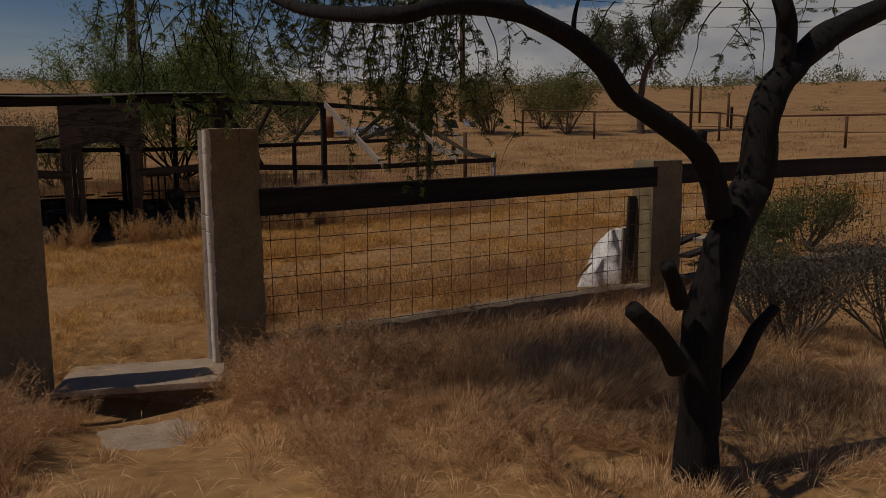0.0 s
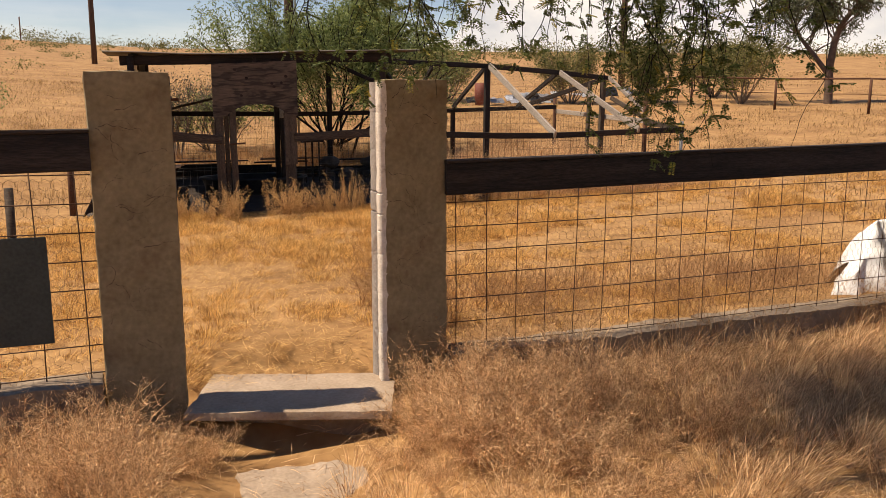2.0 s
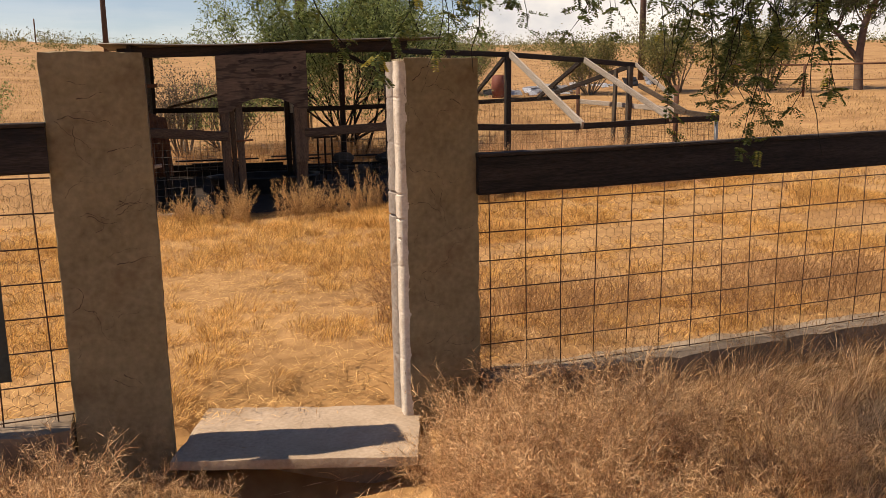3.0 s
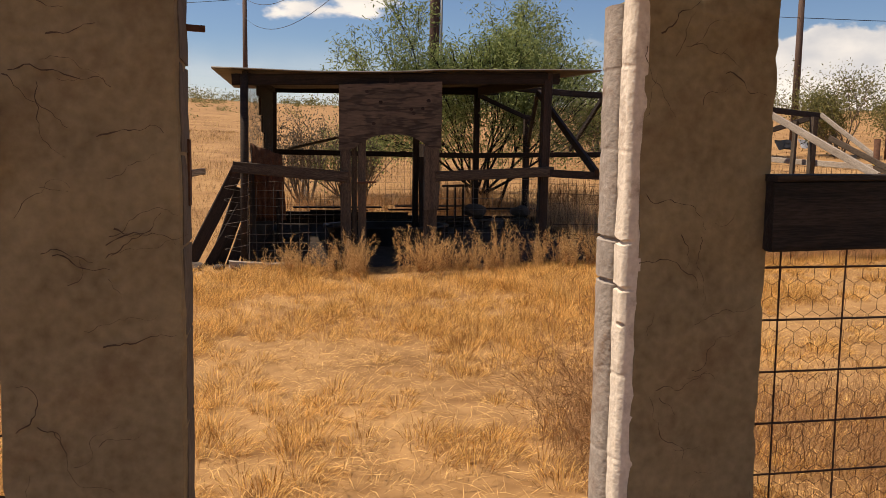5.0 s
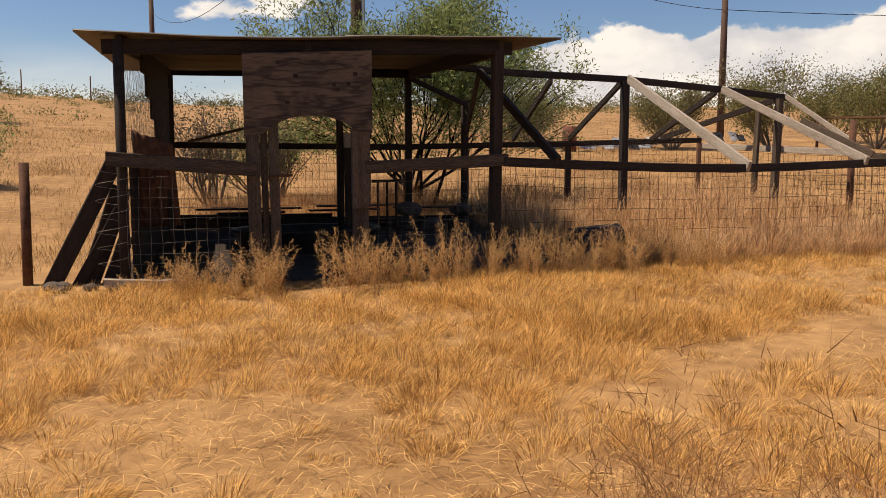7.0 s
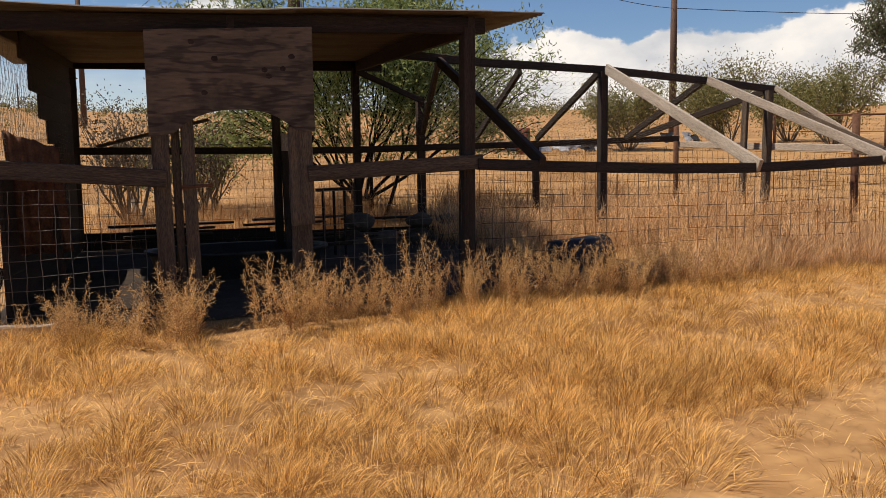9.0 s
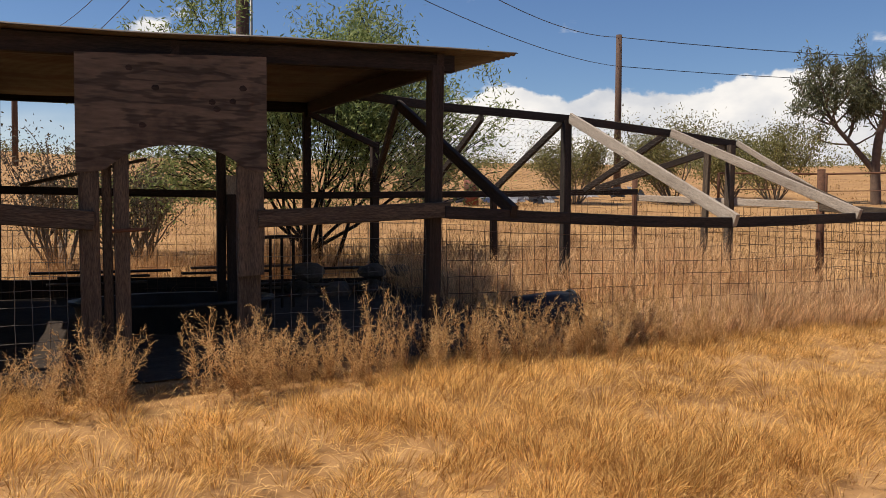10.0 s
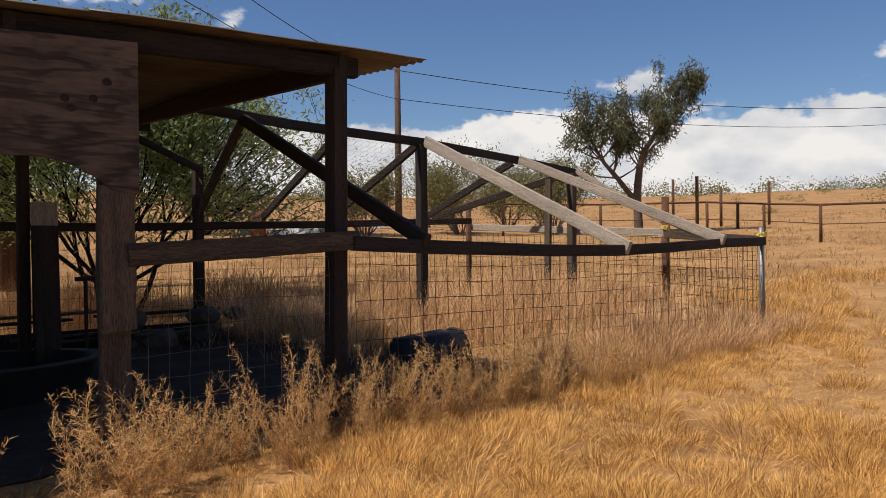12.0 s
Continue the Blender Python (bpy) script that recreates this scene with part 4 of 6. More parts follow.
# the mesquite in front of the fence
def near_tree():
    t = thing("mesquite_tree", (3.24, 1.9, 0.0), "dark-barked mesquite tree with cut stubs and drooping twigs in dry grass", "tree")
    Y = 1.9

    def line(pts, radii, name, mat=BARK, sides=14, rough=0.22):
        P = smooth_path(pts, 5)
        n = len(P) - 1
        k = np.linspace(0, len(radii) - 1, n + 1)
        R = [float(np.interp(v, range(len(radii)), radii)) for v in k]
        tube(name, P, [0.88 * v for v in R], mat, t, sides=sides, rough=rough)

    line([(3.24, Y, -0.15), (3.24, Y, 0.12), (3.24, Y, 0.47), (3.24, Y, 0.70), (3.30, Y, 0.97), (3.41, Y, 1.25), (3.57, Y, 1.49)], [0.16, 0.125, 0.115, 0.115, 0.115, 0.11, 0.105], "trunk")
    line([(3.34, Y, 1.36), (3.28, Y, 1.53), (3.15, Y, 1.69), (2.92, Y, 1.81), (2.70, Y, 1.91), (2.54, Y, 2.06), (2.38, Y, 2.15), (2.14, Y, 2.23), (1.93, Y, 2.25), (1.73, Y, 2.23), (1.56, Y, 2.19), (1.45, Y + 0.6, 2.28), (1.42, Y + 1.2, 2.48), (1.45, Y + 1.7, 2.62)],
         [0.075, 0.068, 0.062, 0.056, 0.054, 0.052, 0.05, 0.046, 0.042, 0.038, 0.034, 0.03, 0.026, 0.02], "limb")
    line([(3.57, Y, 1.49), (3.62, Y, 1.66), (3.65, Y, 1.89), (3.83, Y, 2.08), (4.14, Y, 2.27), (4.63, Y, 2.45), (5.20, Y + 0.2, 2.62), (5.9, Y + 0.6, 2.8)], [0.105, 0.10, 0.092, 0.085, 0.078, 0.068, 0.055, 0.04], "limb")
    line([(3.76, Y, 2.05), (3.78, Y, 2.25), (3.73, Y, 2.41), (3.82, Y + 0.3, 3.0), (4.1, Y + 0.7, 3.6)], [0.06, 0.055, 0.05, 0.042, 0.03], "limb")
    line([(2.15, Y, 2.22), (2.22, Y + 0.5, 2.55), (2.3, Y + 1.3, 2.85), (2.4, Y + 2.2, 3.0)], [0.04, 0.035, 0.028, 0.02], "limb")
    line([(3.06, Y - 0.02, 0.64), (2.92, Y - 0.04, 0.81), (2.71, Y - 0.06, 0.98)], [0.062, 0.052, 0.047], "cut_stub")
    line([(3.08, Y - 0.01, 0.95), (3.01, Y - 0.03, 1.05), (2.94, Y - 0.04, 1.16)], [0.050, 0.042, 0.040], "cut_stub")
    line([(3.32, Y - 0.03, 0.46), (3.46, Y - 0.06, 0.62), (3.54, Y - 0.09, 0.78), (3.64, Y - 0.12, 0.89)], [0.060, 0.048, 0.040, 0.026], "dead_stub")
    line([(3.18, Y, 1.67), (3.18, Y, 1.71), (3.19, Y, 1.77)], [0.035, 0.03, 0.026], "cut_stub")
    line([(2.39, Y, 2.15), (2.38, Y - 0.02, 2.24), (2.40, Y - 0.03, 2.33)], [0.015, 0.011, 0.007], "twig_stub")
    # hanging twigs with paired leaves
    rng = random.Random(21)
    nr = np.random.RandomState(21)
    twig_bm = bmesh.new()
    C, A, S = [], [], []
    CY, AY, SY = [], [], []
    spots = []
    for k in range(60):
        spots.append((rng.gauss(2.55, 0.42), rng.gauss(4.05, 0.30), rng.uniform(2.35, 2.95), rng.uniform(0.35, 0.95)))
    for k in range(26):
        spots.append((rng.gauss(2.82, 0.18), rng.gauss(3.98, 0.14), 2.75, rng.uniform(0.9, 1.5)))
    for k in range(46):
        spots.append((rng.gauss(1.55, 0.40), rng.gauss(4.25, 0.32), rng.uniform(2.3, 2.9), rng.uniform(0.3, 0.8)))
    for k in range(5):
        spots.append((rng.gauss(1.70, 0.07), rng.gauss(4.66, 0.06), 2.6, rng.uniform(0.75, 0.95)))
    for k in range(10):
        spots.append((rng.uniform(3.6, 5.2), rng.gauss(2.6, 0.2), rng.uniform(2.4, 2.7), rng.uniform(0.3, 0.6)))
    for k in range(7):
        spots.append((rng.gauss(2.25, 0.2), rng.gauss(4.3, 0.2), 2.9, rng.uniform(0.5, 0.8)))
    for i, (x, y, z, ln) in enumerate(spots):
        p = Vector((x, y, z))
        d = Vector((rng.uniform(-0.5, 0.5), rng.uniform(-0.5, 0.5), -0.6)).normalized()
        pts = [p.copy()]
        n = max(4, int(ln / 0.07))
        for s in range(n):
            d = (d + Vector((rng.uniform(-0.45, 0.45), rng.uniform(-0.45, 0.45), -0.22))).normalized()
            p = p + d * (ln / n)
            pts.append(p.copy())
        add_tube(twig_bm, pts, [0.0045 - 0.0033 * q / n for q in range(n + 1)], 4, cap=False)
        bare = i % 4 == 3
        for s in range(1, n + 1):
            for rep in range(0 if bare and rng.random() < 0.8 else rng.choice((1, 2, 2, 3))):
                fd = Vector((rng.uniform(-1, 1), rng.uniform(-1, 1), rng.uniform(-0.9, 0.2))).normalized()
                q = pts[s]
                for pin in range(2):
                    pd = (fd + Vector((rng.uniform(-0.5, 0.5), rng.uniform(-0.5, 0.5), -0.25))).normalized()
                    side = pd.cross(Vector((0.3, 0.2, 1))).normalized()
                    L = rng.uniform(0.05, 0.085)
                    yellow = rng.random() < 0.05
                    for u in range(8):
                        base = q + pd * (0.012 + L * u / 8)
                        for sg in (-1, 1):
                            c = base + side * (sg * 0.008)
                            a = pd * 0.35 + side * sg
                            (CY if yellow else C).append(tuple(c))
                            (AY if yellow else A).append(tuple(a))
                            (SY if yellow else S).append(rng.uniform(0.014, 0.021))
    tagged(part("twig_spray", twig_bm, BARK, t, "thin dark drooping twigs"), kind="stuff")
    v, f = leaflets(np.array(C), np.array(A), np.array(S), nr, 0.42)
    tagged(arrays("leaves", v, f, LEAF, t, "small feathery green leaves"), kind="stuff")
    v, f = leaflets(np.array(CY), np.array(AY), np.array(SY), nr, 0.42)
    tagged(arrays("yellow_leaves", v, f, LEAF_YELLOW, t, "yellowing feathery leaves"), kind="stuff")
    # crown above
    segs, tips = [], []
    for k, (p, d) in enumerate((((2.4, 4.1, 3.0), (-0.2, 0.5, 0.5)), ((2.6, 3.3, 2.85), (0.4, 0.3, 0.8)), ((1.45, 3.6, 2.62), (0.2, 0.6, 0.6)), ((4.1, 2.6, 3.6), (-0.4, 0.3, 0.5)), ((5.9, 2.5, 2.8), (0.5, 0.1, 0.6)))):
        grow(rng, Vector(p), Vector(d).normalized(), 0.75, 0.03, 3, segs, tips, 0.7, 0.1)
    branch_mesh("crown_branches", segs, BARK, t)
    tips = [q for q in tips if q[0].z > 2.72 and 1.7 < q[0].x < 3.1 and 3.9 < q[0].y < 5.3]
    v, f = leaf_cloud(nr, tips, 110, 0.16, 0.036, 0.3, 0.4)
    tagged(arrays("crown", v, f, LEAF, t, "feathery green crown"), kind="stuff")
    n = 9000
    c = nr.normal(size=(n, 3)) * (0.48, 0.36, 0.20) + (2.35, 4.75, 3.1)
    v, f = leaflets(c, nr.normal(size=(n, 3)) + (0, 0, -0.6), nr.uniform(0.03, 0.055, n), nr, 0.4)
    tagged(arrays("outer_crown", v, f, LEAF, t, "feathery green crown"), kind="stuff")
    c = nr.normal(size=(n, 3)) * (0.60, 0.42, 0.18) + (3.05, 2.95, 3.25)
    v, f = leaflets(c, nr.normal(size=(n, 3)) + (0, 0, -0.6), nr.uniform(0.035, 0.06, n), nr, 0.42)
    tagged(arrays("outer_crown", v, f, LEAF, t, "feathery green crown"), kind="stuff")
    n = 7000
    c = nr.normal(size=(n, 3)) * (0.50, 0.62, 0.16) + (2.15, 3.45, 3.35)
    c[:, 2] = np.maximum(c[:, 2], 2.8)
    v, f = leaflets(c, nr.normal(size=(n, 3)) + (0, 0, -0.6), nr.uniform(0.04, 0.075, n), nr, 0.45)
    tagged(arrays("outer_crown", v, f, LEAF, t, "feathery green crown"), kind="stuff")


near_tree()


def back_mesquite():
    gz = ground_z(4.7, 18.0)
    t = thing("mesquite_tree", (4.7, 18.0, gz), "feathery light green mesquite tree growing behind the shed", "tree")
    rng = random.Random(5)
    nr = np.random.RandomState(5)
    segs, tips = [], []
    for k in range(5):
        a = k * 1.26 + 0.3
        d = Vector((math.cos(a) * 0.62, math.sin(a) * 0.4, 1)).normalized()
        grow(rng, Vector((4.6 + 0.16 * k - 0.3, 17.9 + 0.1 * (k % 3), gz - 0.05)), d, 1.22, 0.034, 4, segs, tips, 0.66, 0.06, 0.72, (2, 3), 2)
    for d in ((-1, 0.2, 0.5), (1, 0.2, 0.45), (-0.8, -0.1, 0.75), (0.9, -0.2, 0.8), (0.2, 0.3, 1.1)):
        grow(rng, Vector((4.7, 18.1, gz + 0.3)), Vector(d).normalized(), 1.5, 0.03, 4, segs, tips, 0.62, 0.03, 0.71, (2, 3), 2)
    # outer sprays that make the broad rounded crown
    for k in range(520):
        a, u = nr.uniform(0, 6.283), nr.uniform(-0.25, 1.0)
        rr = math.sqrt(max(0.0, 1 - u * u)) * nr.uniform(0.62, 1.06)
        c = Vector((4.95 + 2.55 * rr * math.cos(a), 18.0 + 1.5 * rr * math.sin(a), 1.95 + 1.75 * u * nr.uniform(0.8, 1.08)))
        d = (c - Vector((4.9, 18.0, 1.0))).normalized()
        pts = [c - d * 0.42, c - d * 0.2 + Vector((0, 0, 0.04)), c]
        segs.append((pts, [0.008, 0.006, 0.004]))
        tips += [(p, d) for p in pts[1:]]
    branch_mesh("trunk", segs, BARK, t, 6)
    v, f = leaf_cloud(nr, tips, 23, 0.13, 0.086, 0.35, 0.26)
    tagged(arrays("crown", v, f, LEAF_FAR, t, "airy light green crown"), kind="stuff")


back_mesquite()


def gum_tree():
    x0, y0 = 25.9, 24.9
    gz = ground_z(x0, y0)
    t = thing("gum_tree", (x0, y0, gz), "slender gum tree with a leaning trunk and drooping grey-green leaves", "tree")
    rng = random.Random(11)
    nr = np.random.RandomState(11)
    # to the side as seen from the yard
    e = Vector((0.62, -0.78, 0))
    b = Vector((x0, y0, gz - 0.2))
    segs, tips = [], []
    main = smooth_path([b, b + e * -0.05 + Vector((0, 0, 1.6)), b + e * 0.10 + Vector((0, 0, 2.8)), b + e * 0.45 + Vector((0, 0, 3.5)), b + e * 1.0 + Vector((0, 0, 4.1))], 4)
    segs.append((main, [0.17 - 0.11 * i / (len(main) - 1) for i in range(len(main))]))
    second = smooth_path([b + Vector((0, 0, 1.2)), b + e * -0.75 + Vector((0, 0, 2.2)), b + e * -1.3 + Vector((0, 0, 2.9)), b + e * -1.7 + Vector((0, 0, 3.7))], 4)
    segs.append((second, [0.11 - 0.07 * i / (len(second) - 1) for i in range(len(second))]))
    for path, lo in ((main, 7), (second, 4)):
        for p in path[lo:]:
            for k in range(2):
                d = (e * rng.uniform(-1, 1) + Vector((rng.uniform(-0.6, 0.6), rng.uniform(-0.6, 0.6), rng.uniform(0.1, 1)))).normalized()
                grow(rng, p, d, rng.uniform(0.7, 1.15), 0.035, 2, segs, tips, 0.6, 0.12, 0.7)
    for side in (1.6, 2.3):
        grow(rng, main[-3], (e * side * 0.5 + Vector((0, 0, 0.45))).normalized(), 1.1, 0.045, 3, segs, tips, 0.5, 0.12, 0.72)
    branch_mesh("trunk", segs, BARK_GUM, t, 8)
    v, f = leaf_cloud(nr, tips, 16, 0.13, 0.19, 1.0, 0.20)
    tagged(arrays("crown", v, f, LEAF_GUM, t, "drooping grey-green leaves"), kind="stuff")


gum_tree()


def bush(name, x, y, height, width, leaf, label, seed, leaves=2600, size=0.06, category="bush", stems=14, group=""):
    gz = ground_z(x, y)
    t = thing(name, (x, y, gz), label, category, group)
    rng = random.Random(seed)
    nr = np.random.RandomState(seed)
    segs, tips = [], []
    for k in range(stems):
        a = rng.uniform(0, 6.28)
        d = Vector((math.cos(a) * width / height * rng.uniform(0.2, 0.9), math.sin(a) * width / height * rng.uniform(0.2, 0.9), 1)).normalized()
        grow(rng, Vector((x + 0.12 * math.cos(a), y + 0.12 * math.sin(a), gz - 0.03)), d, height * rng.uniform(0.32, 0.5), 0.010 * height + 0.004, 2, segs, tips, 0.55, 0.12, 0.72)
    branch_mesh("branch", segs, BARK_DEAD, t, 4)
    per = max(3, int(1.6 * leaves / max(1, len(tips))))
    v, f = leaf_cloud(nr, tips, per, 0.085 * height, size, 0.1, 0.38)
    tagged(arrays("foliage", v, f, leaf, t), kind="stuff")
    return t


DG = "big desert bushes beyond the pen"
bush("desert_bush", 20.7, 28.8, 3.1, 3.8, LEAF_BUSH, "large olive green desert bush on golden grass", 31, 9000, 0.095, group=DG)
bush("desert_bush", 23.4, 26.9, 2.8, 3.4, LEAF_BUSH, "large olive green desert bush on golden grass", 32, 8000, 0.095, group=DG)
bush("desert_bush", 17.4, 30.0, 2.4, 3.2, LEAF_BUSH, "large olive green desert bush on golden grass", 33, 7000, 0.095, group=DG)
bush("desert_bush", 25.0, 30.5, 2.6, 3.4, LEAF_BUSH, "large olive green desert bush on golden grass", 34, 7000, 0.095, group=DG)
bush("desert_bush", 13.2, 33.0, 2.4, 3.0, LEAF_BUSH, "large olive green desert bush on golden grass", 35, 6000, 0.095, group=DG)
bush("green_bush", -3.1, 21.6, 1.35, 1.5, LEAF_FAR, "bushy green shrub standing in dry grass", 36, 5000, 0.07)
bush("desert_bush", 1.4, 19.4, 1.9, 2.0, LEAF_GREY, "dry grey thorny bush behind the shed", 37, 3200, 0.05)
bush("desert_bush", 2.6, 19.9, 1.7, 1.8, LEAF_GREY, "dry grey thorny bush behind the shed", 38, 2600, 0.05)
bush("desert_bush", 2.3, 20.4, 1.5, 2.0, LEAF_FAR, "low green shrub behind the shed", 39, 3600, 0.06)
bush("small_tree", -9.2, 47.6, 3.4, 2.6, LEAF_BUSH, "small olive desert tree on the hillside", 40, 4000, 0.16, "tree", 7)
bush("grey_bush", 6.0, 3.35, 0.95, 1.2, LEAF_GREY, "grey-brown dry bush beside the fence", 41, 9000, 0.026, stems=26)
bush("grey_bush", 6.6, 2.7, 1.05, 1.2, LEAF_GREY, "grey-brown dry bush beside the fence", 42, 8000, 0.026, stems=24)
bush("green_bush", 8.6, 5.75, 0.85, 1.0, LEAF, "leafy green weed bush behind the wire fence", 43, 3600, 0.04, stems=18)
bush("green_bush", 9.8, 5.9, 1.05, 1.2, LEAF, "leafy green weed bush behind the wire fence", 44, 3600, 0.04, stems=18)
bush("green_bush", 7.15, 4.75, 0.75, 0.7, LEAF, "leafy green weed beside the stucco pillar", 45, 1800, 0.035, stems=12)


def far_shrubs():
    """Scrub on the hillsides up to the skyline."""
    nr = np.random.RandomState(77)
    C, S = [], []
    for k in range(600):
        az = math.radians(nr.uniform(-48, 88))
        r = nr.uniform(95, 150) if k % 5 else nr.uniform(38, 95)
        if k % 5 == 0 and az > 0.15 and az < 1.0 and r < 60:
            continue
        x, y = 1 + r * math.sin(az), 6 + r * math.cos(az)
        h = nr.uniform(0.7, 2.1) * (1.45 if math.degrees(az) > 5 else 1.35) * (1 if k % 5 else 0.6)
        w = h * nr.uniform(0.7, 1.5)
        n = int(58 * h) if k % 5 else 160
        c = nr.normal(size=(n, 3)) * (w * 0.36, w * 0.36, h * 0.24)
        c[:, 2] = np.abs(c[:, 2] + h * 0.38) - 0.3
        C.append(c + (x, y, ground_z(x, y)))
        S.append(nr.uniform(0.15, 0.38, n) * (1 if k % 5 else 0.5))
    C = np.concatenate(C)
    A = nr.normal(size=C.shape) + (0, 0, 0.5)
    v, f = leaflets(C, A, np.concatenate(S), nr, 0.5)
    tagged(arrays("distant_scrub", v, f, LEAF_BUSH), "olive green scrub along the far skyline", "scrub", kind="stuff")


far_shrubs()


# ---- grass and weeds ----
GX, GYS, GSTEP = np.arange(-8, 16, 0.25), np.arange(-3, 46, 0.25), 0.25
GRID = np.array([[ground_z(x, y) for x in GX] for y in GYS])


def ground_fast(x, y):
    u = np.clip((x - GX[0]) / GSTEP, 0, len(GX) - 1.001)
    v = np.clip((y - GYS[0]) / GSTEP, 0, len(GYS) - 1.001)
    i, j = u.astype(int), v.astype(int)
    a, b = u - i, v - j
    return (GRID[j, i] * (1 - a) + GRID[j, i + 1] * a) * (1 - b) + (GRID[j + 1, i] * (1 - a) + GRID[j + 1, i + 1] * a) * b


def track(x, y):
    """How far a place lies from the bare track through the yard and from the path to the gate (1: bare)."""
    p, q = np.array((3.0, 8.1)), np.array((9.5, 10.9))
    d = q - p
    t = np.clip(((x - p[0]) * d[0] + (y - p[1]) * d[1]) / (d @ d), 0, 1.6)
    dist = np.hypot(x - p[0] - t * d[0], y - p[1] - t * d[1])
    bare = np.clip(1.25 - dist / 0.42, 0, 1)
    gate = np.clip(1.4 - np.abs(x - 1.05 + 0.06 * np.sin(y * 2)) / 0.42, 0, 1) * (y < 4.7)
    step = (x > 0.6) & (x < 1.74) & (y > 4.5) & (y < 5.5)
    curbs = (y > 5.03) & (y < 5.34)
    return np.maximum(np.maximum(bare, gate), np.maximum(step, curbs) * 1.0)


def patch(x, y, s, seed):
    return np.array([noise.noise(Vector((a * s, b * s, seed))) for a, b in zip(x, y)])


def tufts(name, n, box, blades_per, height, width, mat, label, seed, lean=0.4, spread=0.05, keep=None, patchy=1.0, wind=(0.2, -0.1), sag=0.0, swirl=0.7, far=False):
    """Clumps of dry blades over a plan box (x0, x1, y0, y1), as one mesh."""
    rng = np.random.RandomState(seed)
    x, y = rng.uniform(box[0], box[1], n), rng.uniform(box[2], box[3], n)
    pn = patch(x, y, 0.9, seed * 1.3) + 0.5 * patch(x, y, 2.7, seed * 2.1)
    ok = rng.uniform(0, 1, n) < np.clip(0.62 + patchy * pn, 0.05, 1)
    ok &= rng.uniform(0, 1, n) > track(x, y) * 0.97
    if keep is not None:
        ok &= keep(x, y)
    x, y, pn = x[ok], y[ok], pn[ok]
    h = height[0] + (height[1] - height[0]) * np.clip(0.5 + 0.8 * pn + rng.uniform(-0.35, 0.35, len(x)), 0, 1)
    m = blades_per
    bx = np.repeat(x, m) + rng.normal(size=len(x) * m) * spread
    by = np.repeat(y, m) + rng.normal(size=len(x) * m) * spread
    bh = np.repeat(h, m) * rng.uniform(0.45, 1.1, len(x) * m)
    bz = np.repeat(ground_zs(x, y), m) - 0.05 if far else ground_fast(bx, by) - 0.01
    tw = np.repeat(rng.uniform(-swirl, swirl, (len(x), 2)), m, axis=0)
    ox = rng.normal(size=len(bx)) * lean + tw[:, 0] + wind[0]
    oy = rng.normal(size=len(bx)) * lean + tw[:, 1] + wind[1]
    base = np.stack([bx, by, bz], axis=1)
    k = 1 / np.sqrt(1 + ox * ox + oy * oy)
    tip = base + np.stack([ox * k * bh, oy * k * bh, bh * k * (1 - sag * rng.uniform(0, 1, len(bx)))], axis=1)
    v, f = blades(base, tip, bh * rng.uniform(0.08, 0.24, len(bx)), rng.uniform(width[0], width[1], len(bx)), rng)
    return tagged(arrays(name, v, f, mat), label, "grass", kind="stuff")


def straw(name, n, box, length, width, mat, label, seed):
    """Broken straw lying flat, as one mesh."""
    rng = np.random.RandomState(seed)
    x, y = rng.uniform(box[0], box[1], n), rng.uniform(box[2], box[3], n)
    ok = rng.uniform(0, 1, n) > track(x, y) * 0.75
    x, y = x[ok], y[ok]
    n = len(x)
    a = rng.uniform(0, 6.283, n)
    ln = rng.uniform(length[0], length[1], n)
    z = np.maximum(ground_fast(x, y), np.where((x > 0.66) & (x < 1.66) & (y > 5.0) & (y < 5.55), 0.082, -1)) + rng.uniform(0.0, 0.035, n)
    base = np.stack([x, y, z], axis=1)
    tip = base + np.stack([np.cos(a) * ln, np.sin(a) * ln, rng.uniform(-0.1, 0.28, n) * ln], axis=1)
    v, f = blades(base, tip, rng.uniform(0, 0.02, n), rng.uniform(width[0], width[1], n), rng)
    return tagged(arrays(name, v, f, mat), label, "straw", kind="stuff")


def shade_free(x, y):
    return ~((x > 0.5) & (x < 4.4) & (y > 12.05) & (y < 16.6))


